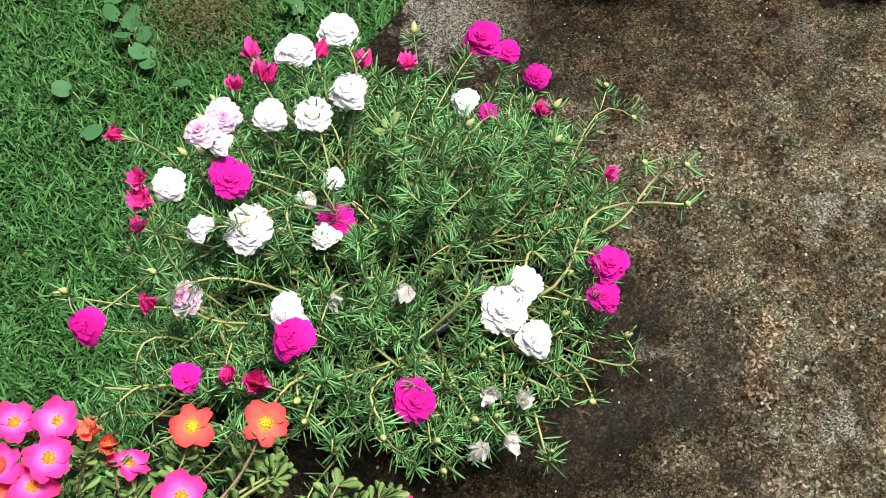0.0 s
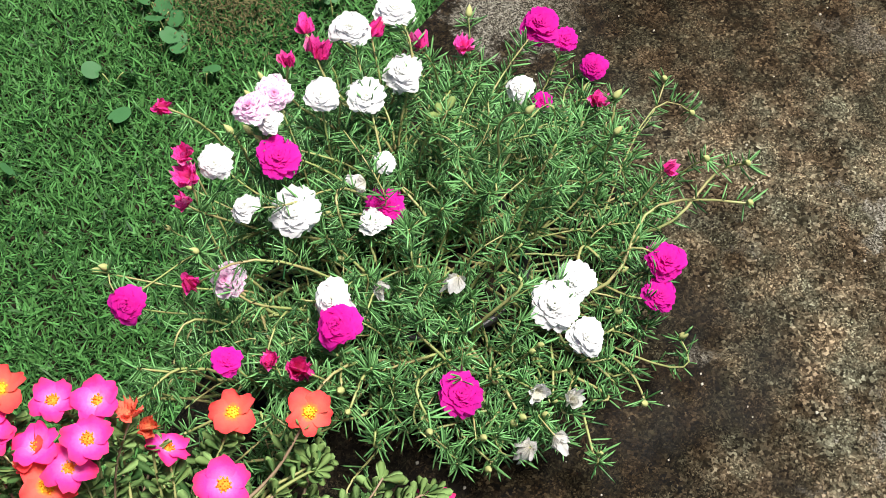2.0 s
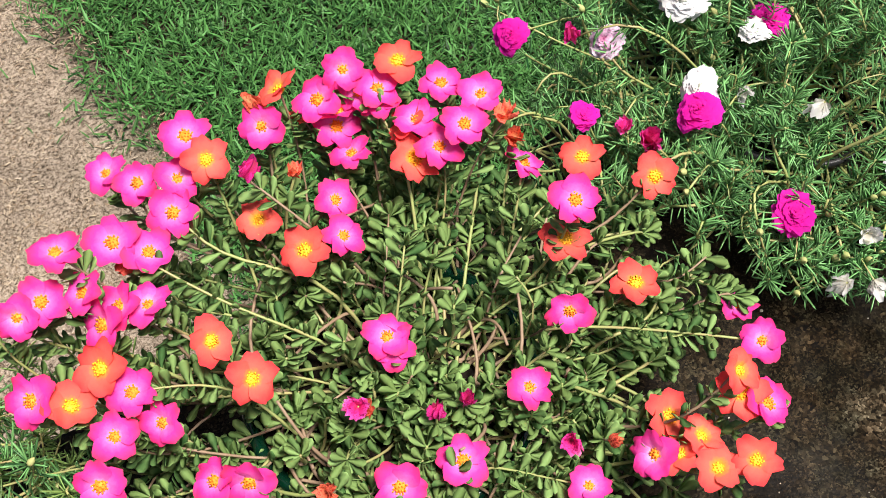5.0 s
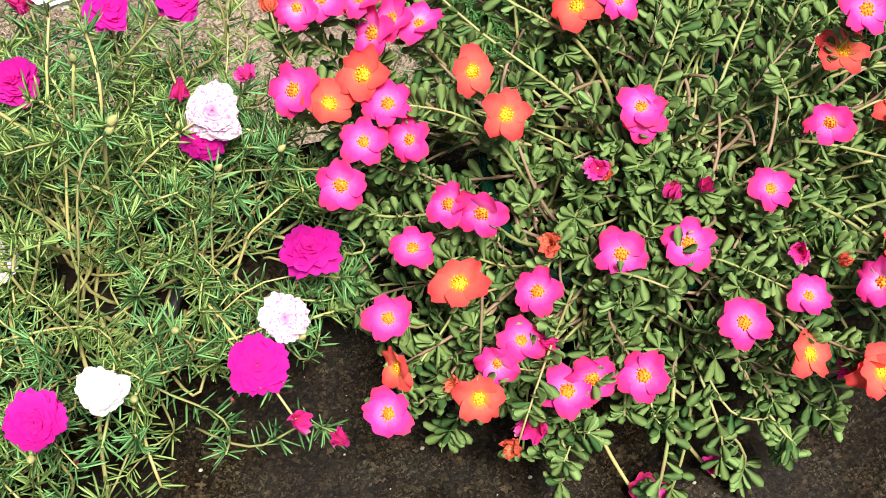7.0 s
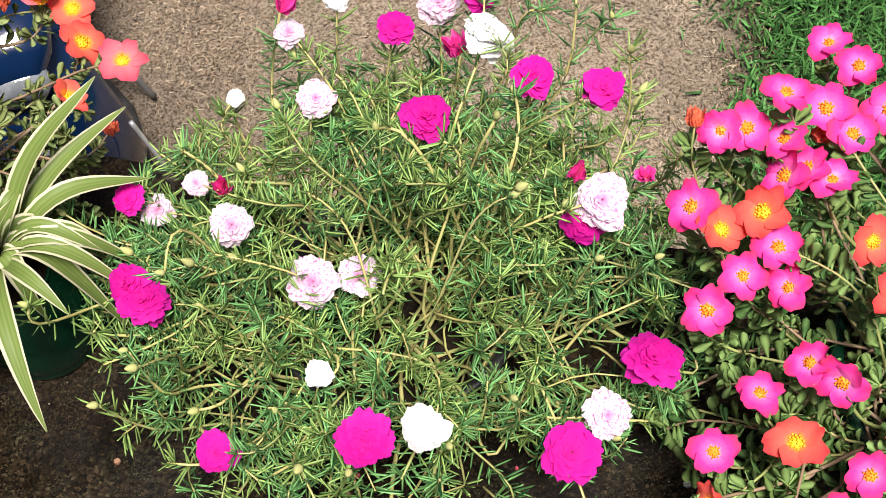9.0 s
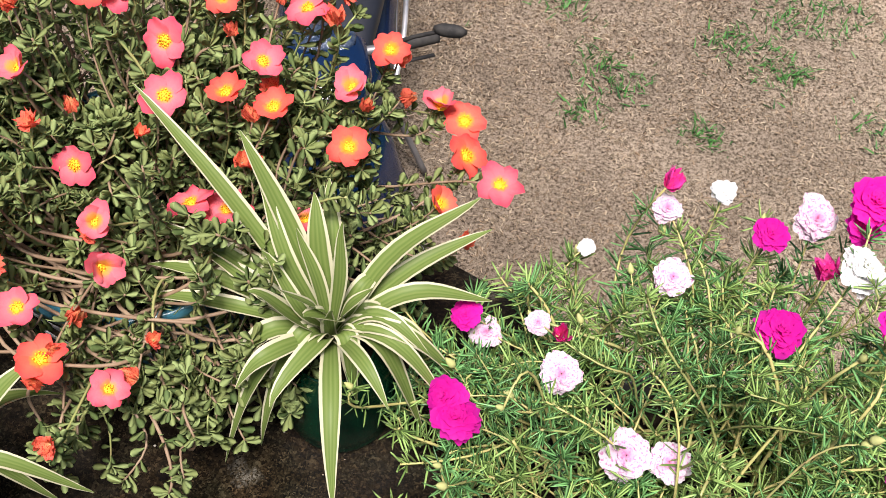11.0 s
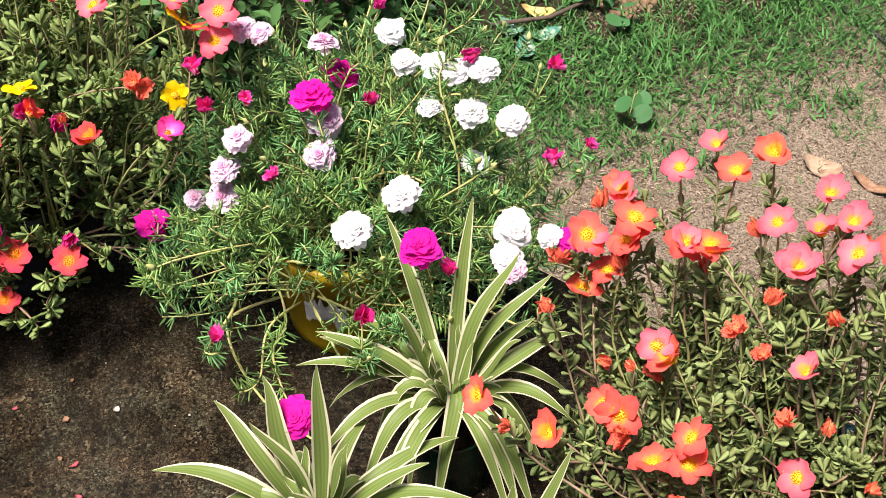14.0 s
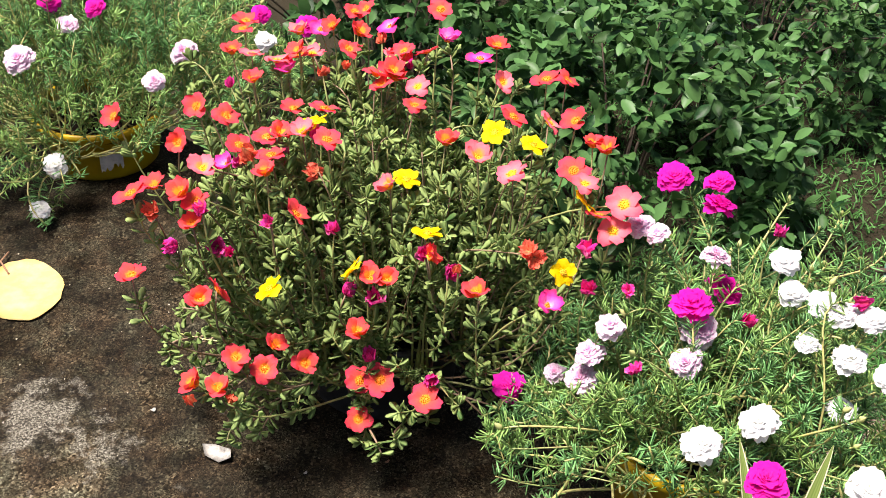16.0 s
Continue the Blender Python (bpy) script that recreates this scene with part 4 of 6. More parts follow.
bloom('B', 'orange', [
    (-0.387, 0.050, 0.366), (-0.415, 0.005, 0.339), (-0.572, 0.036, 0.287), (-0.562, -0.024, 0.295), (-0.686, -0.061, 0.319),
    (-0.682, -0.118, 0.328), (-0.775, -0.019, 0.317), (-0.810, -0.028, 0.307), (-0.321, -0.228, 0.237), (-0.220, -0.154, 0.240),
    (-0.367, -0.171, 0.293), (-0.353, -0.374, 0.308), (-0.356, -0.385, 0.285), (-0.399, -0.350, 0.238), (-0.393, -0.382, 0.243),
    (-0.418, -0.379, 0.236), (-0.403, -0.412, 0.240), (-0.376, -0.430, 0.248), (-0.772, -0.210, 0.249), (-0.527, -0.396, 0.236),
    (-0.480, -0.435, 0.232), (-0.254, -0.083, 0.231), (-0.496, 0.095, 0.366), (-0.428, -0.026, 0.323), (-0.585, 0.089, 0.339),
    (-0.850, -0.248, 0.218), (-0.796, -0.301, 0.208), (-0.484, -0.435, 0.226),
])
bloom('B', 'closed', [
    (-0.618, -0.172, 0.270), (-0.561, -0.213, 0.253), (-0.486, -0.310, 0.240), (-0.684, -0.211, 0.255), (-0.556, 0.062, 0.326),
    (-0.521, 0.042, 0.315), (-0.336, -0.065, 0.317), (-0.452, -0.334, 0.237), (-0.523, 0.098, 0.366), (-0.531, -0.221, 0.251),
    (-0.826, 0.057, 0.361), (-0.813, -0.282, 0.211), (-0.720, -0.284, 0.217), (-0.598, -0.413, 0.050), (-0.790, -0.352, 0.201),
])
bloom('C', 'magenta', [
    (-0.990, 0.289, 0.319), (-0.994, 0.271, 0.294), (-1.083, 0.252, 0.280), (-1.060, 0.146, 0.274), (-0.953, 0.159, 0.305),
    (-0.892, 0.126, 0.321), (-0.923, 0.023, 0.243), (-1.373, 0.136, 0.185), (-1.354, 0.016, 0.188), (-1.372, 0.034, 0.189),
    (-0.872, -0.103, 0.211), (-0.959, -0.184, 0.199), (-1.141, -0.182, 0.274), (-1.281, -0.153, 0.200),
])
bloom('C', 'white', [
    (-1.138, 0.271, 0.307), (-0.989, 0.222, 0.296), (-1.264, 0.263, 0.165), (-1.182, -0.092, 0.212), (-1.089, -0.159, 0.226),
])
bloom('C', 'candy', [
    (-1.036, 0.295, 0.261), (-1.170, 0.200, 0.240), (-1.260, 0.071, 0.222), (-1.183, -0.000, 0.223), (-1.141, 0.009, 0.211),
    (-1.350, 0.137, 0.154), (-1.295, 0.121, 0.226), (-1.190, 0.257, 0.278), (-0.905, 0.033, 0.271), (-0.919, -0.145, 0.180),
])
bloom('C', 'closed', [
    (-1.026, 0.222, 0.281), (-0.924, 0.062, 0.277), (-1.269, 0.115, 0.225), (-0.864, 0.047, 0.289), (-1.189, 0.276, 0.301),
    (-0.919, -0.268, 0.168), (-0.943, -0.239, 0.173),
])
bloom('D', 'salmon', [
    (-2.113, 0.133, 0.460), (-2.015, 0.145, 0.457), (-1.990, 0.158, 0.460), (-2.108, 0.081, 0.425), (-2.074, 0.109, 0.430),
    (-2.095, 0.070, 0.354), (-1.960, 0.074, 0.382), (-1.943, 0.081, 0.376), (-1.957, 0.008, 0.327), (-1.935, 0.012, 0.330),
    (-1.855, 0.044, 0.360), (-1.842, 0.036, 0.335), (-1.870, 0.011, 0.324), (-1.988, -0.040, 0.274), (-2.049, -0.098, 0.312),
    (-1.844, 0.180, 0.393), (-1.791, 0.141, 0.300), (-1.752, 0.092, 0.281), (-1.731, 0.051, 0.266), (-1.799, -0.009, 0.257),
    (-1.759, -0.050, 0.244), (-1.689, -0.057, 0.224), (-1.794, 0.271, 0.428), (-1.777, 0.280, 0.419), (-1.725, 0.262, 0.376),
    (-1.710, 0.213, 0.353), (-1.648, 0.226, 0.363), (-1.626, 0.279, 0.356), (-1.671, 0.145, 0.274), (-1.636, 0.156, 0.258),
])
bloom('D', 'salmon', [
    (-1.555, 0.169, 0.250), (-1.693, 0.345, 0.367), (-1.656, 0.376, 0.400), (-1.672, 0.360, 0.381), (-1.596, 0.385, 0.383),
    (-1.603, 0.357, 0.362), (-1.522, 0.389, 0.283), (-1.549, 0.326, 0.284), (-1.533, 0.257, 0.269), (-1.427, 0.351, 0.233),
    (-1.455, 0.352, 0.251), (-1.412, 0.304, 0.234), (-1.368, 0.268, 0.243), (-1.428, 0.240, 0.224), (-1.922, 0.221, 0.460),
    (-1.734, 0.368, 0.459), (-1.753, 0.345, 0.449), (-1.606, 0.242, 0.333), (-2.123, 0.132, 0.460), (-2.119, 0.213, 0.460),
    (-2.130, 0.275, 0.460), (-2.084, 0.323, 0.460), (-2.081, 0.265, 0.460), (-1.988, 0.248, 0.460), (-1.953, 0.279, 0.460),
    (-1.947, 0.320, 0.460), (-2.017, 0.145, 0.455), (-2.076, 0.121, 0.459), (-2.074, 0.112, 0.431), (-2.109, 0.083, 0.421),
])
bloom('D', 'salmon', [
    (-1.926, 0.223, 0.460), (-1.906, 0.289, 0.460), (-1.894, 0.337, 0.460), (-1.878, 0.390, 0.460), (-1.997, 0.164, 0.460),
    (-2.082, 0.095, 0.385), (-1.765, 0.339, 0.457), (-1.995, 0.330, 0.460),
])
bloom('D', 'closed', [
    (-1.964, 0.044, 0.363), (-1.919, 0.003, 0.318), (-1.739, -0.001, 0.252), (-1.662, 0.002, 0.237), (-1.749, -0.039, 0.245),
    (-1.831, 0.148, 0.354), (-1.827, 0.014, 0.292), (-1.651, 0.398, 0.436), (-1.568, 0.394, 0.355), (-1.489, 0.344, 0.263),
    (-2.086, 0.014, 0.361), (-1.627, 0.195, 0.297), (-1.922, 0.144, 0.412), (-1.860, 0.221, 0.439), (-1.727, -0.128, 0.218),
])
bloom('E', 'white', [
    (-2.557, 0.060, 0.451), (-2.524, 0.062, 0.420), (-2.458, 0.105, 0.431), (-2.453, 0.062, 0.392), (-2.421, 0.109, 0.385),
    (-2.382, 0.147, 0.381), (-2.404, 0.104, 0.309), (-2.339, -0.042, 0.369), (-2.334, -0.112, 0.346), (-2.253, 0.073, 0.325),
    (-2.227, 0.108, 0.316), (-2.235, 0.053, 0.300), (-2.479, 0.090, 0.431), (-2.434, 0.134, 0.438),
])
bloom('E', 'candy', [
    (-2.516, -0.060, 0.373), (-2.483, -0.090, 0.350), (-2.553, -0.175, 0.367), (-2.556, -0.202, 0.323), (-2.550, -0.214, 0.279),
    (-2.655, -0.117, 0.460), (-2.630, -0.098, 0.460), (-2.220, 0.052, 0.290), (-2.595, -0.239, 0.254), (-2.603, -0.018, 0.436),
])
bloom('E', 'magenta', [
    (-2.774, -0.031, 0.460), (-2.751, 0.031, 0.460), (-2.694, 0.014, 0.460), (-2.599, 0.003, 0.380), (-2.532, -0.072, 0.411),
    (-2.235, -0.070, 0.379), (-2.628, -0.298, 0.209), (-2.157, -0.279, 0.268), (-2.210, 0.130, 0.312),
])
bloom('E', 'closed', [
    (-2.572, -0.149, 0.408), (-2.592, -0.199, 0.402), (-2.370, 0.204, 0.458), (-2.527, 0.008, 0.374), (-2.225, -0.036, 0.330),
    (-2.240, -0.146, 0.288), (-2.278, 0.205, 0.389), (-2.339, -0.306, 0.251), (-2.496, -0.155, 0.335), (-2.306, 0.164, 0.366),
    (-2.451, 0.125, 0.448), (-2.611, 0.072, 0.460),
])
bloom('F', 'red', [
    (-2.669, -0.815, 0.429), (-2.660, -0.728, 0.384), (-2.663, -0.700, 0.396), (-2.638, -0.687, 0.295), (-2.646, -0.632, 0.303),
    (-2.634, -0.649, 0.273), (-2.635, -0.592, 0.275), (-2.607, -0.746, 0.280), (-2.609, -0.714, 0.265), (-2.647, -0.515, 0.225),
    (-2.639, -0.486, 0.229), (-2.609, -0.424, 0.211), (-2.643, -0.520, 0.152), (-2.650, -0.515, 0.312), (-2.666, -0.407, 0.421),
    (-2.559, -0.359, 0.434), (-2.672, -0.492, 0.391), (-2.664, -0.469, 0.389), (-2.859, -0.749, 0.520), (-2.732, -0.808, 0.520),
    (-2.745, -0.777, 0.520), (-2.727, -0.723, 0.502), (-2.730, -0.741, 0.515), (-2.711, -0.730, 0.476), (-2.759, -0.625, 0.520),
    (-2.809, -0.617, 0.520), (-2.871, -0.599, 0.520), (-2.862, -0.622, 0.520), (-2.842, -0.535, 0.520), (-2.943, -0.580, 0.520),
])
bloom('F', 'red', [
    (-2.937, -0.533, 0.520), (-2.930, -0.681, 0.520), (-2.968, -0.726, 0.520), (-2.953, -0.848, 0.520), (-2.725, -0.587, 0.471),
    (-2.811, -0.366, 0.520), (-2.756, -0.141, 0.520), (-2.774, -0.158, 0.520), (-2.709, -0.201, 0.520), (-2.646, -0.178, 0.484),
    (-2.987, -0.182, 0.520), (-2.848, -0.167, 0.520), (-2.872, -0.255, 0.520), (-3.113, -0.394, 0.520), (-3.108, -0.357, 0.520),
    (-3.045, -0.419, 0.520), (-3.038, -0.447, 0.520), (-3.272, -0.312, 0.520), (-3.280, -0.462, 0.520), (-3.227, -0.504, 0.520),
    (-3.146, -0.475, 0.520), (-3.126, -0.564, 0.520), (-3.236, -0.655, 0.520), (-3.151, -0.673, 0.520),
])
bloom('F', 'pink', [
    (-2.762, -0.328, 0.520), (-2.713, -0.288, 0.520), (-2.765, -0.455, 0.481), (-2.783, -0.713, 0.520), (-2.789, -0.680, 0.520),
    (-2.631, -0.160, 0.466), (-2.644, -0.144, 0.500), (-2.672, -0.193, 0.519), (-2.983, -0.253, 0.520), (-3.072, -0.274, 0.520),
    (-2.985, -0.386, 0.520), (-3.150, -0.316, 0.520), (-3.214, -0.407, 0.520), (-3.110, -0.601, 0.520), (-2.597, -0.253, 0.373),
    (-3.212, -0.560, 0.520),
])
bloom('F', 'yellow', [
    (-2.695, -0.408, 0.444), (-2.682, -0.517, 0.401), (-2.652, -0.633, 0.400), (-2.612, -0.230, 0.416), (-2.786, -0.242, 0.520),
    (-2.829, -0.292, 0.520), (-2.895, -0.554, 0.520), (-2.761, -0.429, 0.493), (-2.660, -0.195, 0.499),
])
bloom('F', 'closed', [
    (-2.659, -0.490, 0.366), (-2.620, -0.412, 0.236), (-2.719, -0.538, 0.449), (-2.689, -0.683, 0.438), (-2.716, -0.630, 0.469),
    (-2.617, -0.377, 0.433), (-2.816, -0.648, 0.520), (-3.040, -0.677, 0.520), (-3.060, -0.531, 0.520), (-2.628, -0.278, 0.449),
    (-2.618, -0.268, 0.436), (-2.627, -0.195, 0.446), (-2.694, -0.762, 0.453), (-2.645, -0.499, 0.272),
])
bloom('G', 'candy', [
    (-3.518, -1.097, 0.360), (-3.657, -1.017, 0.360), (-3.508, -0.785, 0.360), (-3.387, -0.833, 0.360),
])
bloom('G', 'magenta', [
    (-3.615, -0.632, 0.380), (-3.592, -0.539, 0.360), (-3.687, -1.052, 0.400), (-3.647, -0.960, 0.400),
])
bloom('G', 'white', [
    (-3.512, -1.067, 0.120), (-3.465, -1.101, 0.050), (-3.530, -0.624, 0.360),
])

# the far side of the red purslane is crowded with blooms
back = [q for q in SPOTS["F"] if q[0] < -2.85]
for k, kind in enumerate(("red", "pink", "red")):
    picks = rng.choice(len(back), 7, replace=False)
    bloom("F", kind, [tuple(np.array(back[i]) + (rng.normal(0, 0.03), rng.normal(0, 0.03), rng.uniform(-0.03, 0.02))) for i in picks])

# spent and unopened blooms crowd under the open ones of the tall purslanes
for key, count in (("D", 34), ("F", 18), ("B", 8)):
    open_ones = list(SPOTS[key])
    picks = rng.choice(len(open_ones), count, replace=False)
    bloom(key, "closed", [tuple(np.array(open_ones[i]) + (rng.normal(0, 0.018), rng.normal(0, 0.018), -rng.uniform(0.005, 0.04))) for i in picks])

# foliage between the flowers, leaving open where a tub shows
OPEN = {
    "B": ((-0.6, -0.27, 0.04, 0.2), (-0.47, -0.15, 0.05, 0.28)),
    "D": ((-1.81, 0.0, 0.08, 0.32), (-1.82, 0.19, 0.09, 0.32)),
    "E": ((-2.35, -0.15, 0.09, 0.28),),
}
for key, p in PLANTS.items():
    for _ in range(p["fill"]):
        r, a = rng.uniform() ** 0.6, rng.uniform(0, 2 * np.pi)
        x, y = p["at"][0] + p["spread"][0] * r * math.cos(a), p["at"][1] + p["spread"][1] * r * math.sin(a)
        z = p["low"] + (p["top"] - p["low"]) * (1 - r**2.2) * rng.uniform(0.75, 1.05) + rng.uniform(-0.02, 0.05)
        if on_open_side(key, x, y) and math.hypot(x - p["at"][0], y - p["at"][1]) > 0.11 and z < (0.25 if key == "G" else 0.22):
            continue
        if any(math.hypot(x - ox, y - oy) < wide and z < high for ox, oy, wide, high in OPEN.get(key, ())):
            continue
        near = np.array(SPOTS[key])
        gap = np.hypot(near[:, 0] - x, near[:, 1] - y)
        if gap.min() < 0.05:
            z = min(z, near[gap.argmin(), 2] - 0.035)
        sprig(key, (x, y, max(z, 0.02)))


# stems that drape over the rims of the two yellow tubs
for key, count, reach in (("G", 7, 0.13), ("E", 5, 0.12)):
    tub = PLANTS[key].get("tub", PLANTS[key]["at"])
    for _ in range(count):
        a, r = OPEN_SIDE[key] + rng.uniform(-1.0, 1.0), reach * rng.uniform(0.75, 1.35)
        sprig(key, (tub[0] + r * math.cos(a), tub[1] + r * math.sin(a), rng.uniform(0.145, 0.24)), leafy=1.3)

# upright leafy shoots that fill out the plants
for key, count, x0, x1, y0, y1, z0, z1 in (("D", 110, -2.14, -1.5, 0.12, 0.42, 0.24, 0.44), ("F", 110, -3.2, -2.68, -0.75, -0.18, 0.3, 0.5), ("B", 16, -0.34, -0.2, -0.28, -0.1, 0.14, 0.24), ("D", 26, -1.82, -1.56, -0.12, 0.03, 0.05, 0.17), ("A", 30, -0.3, -0.12, -0.14, 0.07, 0.08, 0.19)):
    for _ in range(count):
        tip = np.array([rng.uniform(x0, x1), rng.uniform(y0, y1), rng.uniform(z0, z1)])
        if any(math.hypot(tip[0] - ox, tip[1] - oy) < wide and tip[2] < high + 0.06 for ox, oy, wide, high in OPEN.get(key, ())):
            continue
        near = np.array(SPOTS[key])
        gap = np.hypot(near[:, 0] - tip[0], near[:, 1] - tip[1])
        if gap.min() < 0.05:
            tip[2] = min(tip[2], near[gap.argmin(), 2] - 0.03)
        sprig(key, tip, upright=True, leafy=0.85)

# bare woody runners at the foot of the purslanes
for key, count, reach in (("B", 30, 0.17), ("D", 80, 0.26), ("F", 16, 0.2)):
    p = PLANTS[key]
    base = np.array(ROOT[key].matrix_basis.translation)
    for _ in range(count):
        a, c = rng.uniform(0, 2 * np.pi), rng.uniform(0.5, 1.6) * rng.choice((-1, 1))
        r0, r1 = rng.uniform(0.02, 0.08), reach * rng.uniform(0.5, 1.0)
        p0 = np.array([r0 * math.cos(a), r0 * math.sin(a), 0.0])
        p2 = np.array([r1 * math.cos(a + c), r1 * math.sin(a + c), rng.uniform(-0.03, 0.12)])
        line = bezier(p0, np.array([r1 * 1.1 * math.cos(a), r1 * 1.1 * math.sin(a), rng.uniform(0.02, 0.1)]), p2, 12)
        v, f = tube(line, np.linspace(0.0024, 0.0015, 12) * (1.25 if key == "D" else 1.0), 6)
        child("runner", mesh_from("runner", v.tolist(), f, MAT["woody"]), ROOT[key], label="bare brown runner")


# ---- striped spider plants ----
def strap_material():
    m, nt, b = material("striped_leaf", 0.5, 0.2)
    uv = nt.nodes.new("ShaderNodeUVMap")
    sep = nt.nodes.new("ShaderNodeSeparateXYZ")
    nt.links.new(uv.outputs[0], sep.inputs[0])
    wob = nt.nodes.new("ShaderNodeMath")
    wob.operation = "MULTIPLY_ADD"
    nt.links.new(noise_tex(nt, 25.0, 2), wob.inputs[0])
    wob.inputs[1].default_value = 0.06
    nt.links.new(sep.outputs[0], wob.inputs[2])
    cream, green, pale = (0.62, 0.6, 0.41), (0.125, 0.195, 0.042), (0.185, 0.25, 0.07)
    stops = [(0.0, cream), (0.12, cream), (0.155, green), (0.32, pale), (0.42, green), (0.52, pale), (0.60, green), (0.72, pale), (0.865, green), (0.9, cream)]
    col = ramp(nt, wob.outputs[0], stops)
    nt.links.new(col, b.inputs["Base Color"])
    tr = nt.nodes.new("ShaderNodeBsdfTranslucent")
    nt.links.new(col, tr.inputs[0])
    add = nt.nodes.new("ShaderNodeMixShader")
    add.inputs[0].default_value = 0.2
    nt.links.new(b.outputs[0], add.inputs[1])
    nt.links.new(tr.outputs[0], add.inputs[2])
    nt.links.new(add.outputs[0], nt.nodes["Material Output"].inputs[0])
    return m


MAT["strap"] = strap_material()


def strap(parent, base, tip, rise, width):
    """An arching, keeled strap leaf from base to tip."""
    base, tip = np.array(base, float), np.array(tip, float)
    midp = base + (tip - base) * 0.45 + np.array([0, 0, rise])
    n, nu = 14, 7
    line = bezier(base, midp, tip, n)
    sway = rng.normal(0, 0.008, 3)
    line += np.sin(np.linspace(0, 1, n) * 5.0)[:, None] * sway * np.linspace(0, 1, n)[:, None]
    tan = unit(np.gradient(line, axis=0))
    side = unit(np.cross(tan, (0.02, 0.01, 1.0)))
    up = np.cross(side, tan)
    v, uvs = [], []
    for i in range(n):
        t = i / (n - 1)
        w = width * (0.4 + 0.6 * math.sin(min(t * 2.4, 1.57))) * (1 - t**2.6) ** 0.85 + 0.0006
        for j in range(nu):
            s = 2 * j / (nu - 1) - 1
            v.append(line[i] + side[i] * s * w + up[i] * abs(s) ** 1.4 * w * 0.5 * (1 - 0.5 * t))
            uvs.append((j / (nu - 1), t))
    f = [(i * nu + j, i * nu + j + 1, (i + 1) * nu + j + 1, (i + 1) * nu + j) for i in range(n - 1) for j in range(nu - 1)]
    me = mesh_from("leaf", [tuple(p) for p in v], f, MAT["strap"])
    layer = me.uv_layers.new(name="UVMap")
    for loop in me.loops:
        layer.data[loop.index].uv = uvs[loop.vertex_index]
    return child("leaf", me, parent)


def spider_plant(at, crown, tips, pot_colour, pot_label, pot_r=0.06, pot_h=0.12, ribs=True, extra=5, mouth=1.0):
    root = thing("spider_plant", "spider plant with arching green leaves edged in cream", "potted plant", (at[0], at[1], crown), "spider plants")
    for x, y, z in tips:
        rise = 0.05 + max(0.0, 0.24 - z) * 0.75
        w = 0.0122 * rng.uniform(0.85, 1.2)
        a = math.atan2(y - at[1], x - at[0])
        strap(root, (0.005 * math.cos(a), 0.005 * math.sin(a), -0.02), (x - at[0], y - at[1], z - crown), rise, w)
    for k in range(extra):
        a = 2.4 * k + rng.uniform(-0.4, 0.4)
        reach, up = rng.uniform(0.1, 0.2), rng.uniform(-0.12, 0.04)
        strap(root, (0.004 * math.cos(a), 0.004 * math.sin(a), -0.015), (reach * math.cos(a), reach * math.sin(a), up), 0.03 + max(0.0, 0.1 - up) * 0.7, 0.0120 * rng.uniform(0.8, 1.15))
    # young leaves stand up from the heart
    for k in range(6):
        a = 1.05 * k + rng.uniform(-0.3, 0.3)
        out, up = rng.uniform(0.02, 0.06), rng.uniform(0.08, 0.15)
        strap(root, (0.002 * math.cos(a), 0.002 * math.sin(a), -0.01), (out * math.cos(a), out * math.sin(a), up), 0.02, 0.0095 * rng.uniform(0.8, 1.1))
    pr = thing("flower_pot", pot_label, "flower pot", (at[0], at[1], 0), "pots on the slab")
    prof = [(pot_r * 0.8, 0.0), (pot_r * 0.86, 0.006)]
    steps = 9
    for i in range(steps):
        z = 0.012 + (pot_h - 0.02) * i / (steps - 1)
        u = i / (steps - 1)
        swell = 0.3 + (1 - mouth) * 0.8
        r = pot_r * (0.86 + swell * u + (mouth - 0.86 - swell) * u * u)
        prof += [(r, z), (r * (0.975 if ribs else 1.0), z + 0.005)]
    top = pot_r * mouth
    prof += [(top * 1.02, pot_h), (top * 0.96, pot_h), (top * 0.9, pot_h - 0.03), (top * 0.7, 0.02)]
    v, f = lathe(prof, 32)
    f.append(tuple(range(32))[::-1])
    child("body", mesh_from("body", v, f, pot_colour), pr)
    v, f = lathe([(top * 0.94, pot_h - 0.02), (top * 0.5, pot_h - 0.012), (0.001, pot_h - 0.01)], 20)
    child("soil", mesh_from("soil", v, f, MAT["soil"]), pr, label="dark potting soil")
    return root

spider_plant((-1.505, 0.08), 0.185, [
    (-1.73, 0.20, 0.38), (-1.61, 0.18, 0.36), (-1.54, 0.16, 0.33), (-1.53, 0.20, 0.30), (-1.39, 0.21, 0.30),
    (-1.37, 0.21, 0.24), (-1.35, 0.16, 0.20), (-1.37, 0.09, 0.14), (-1.39, 0.05, 0.05), (-1.41, 0.09, 0.08),
    (-1.60, -0.04, 0.05), (-1.56, 0.0, 0.06), (-1.54, 0.02, 0.07), (-1.62, 0.01, 0.10), (-1.73, 0.06, 0.16),
    (-1.71, 0.10, 0.20), (-1.70, 0.12, 0.28), (-1.50, 0.05, 0.27), (-1.46, 0.14, 0.22), (-1.64, 0.09, 0.25), (-1.43, 0.11, 0.16), (-1.52, -0.01, 0.2), (-1.57, 0.04, 0.28), (-1.46, 0.04, 0.12), (-1.60, 0.14, 0.33)],
    PLASTIC["green"], "glossy dark green ribbed plastic pot with a spider plant", 0.07, 0.155, extra=11, mouth=0.66)
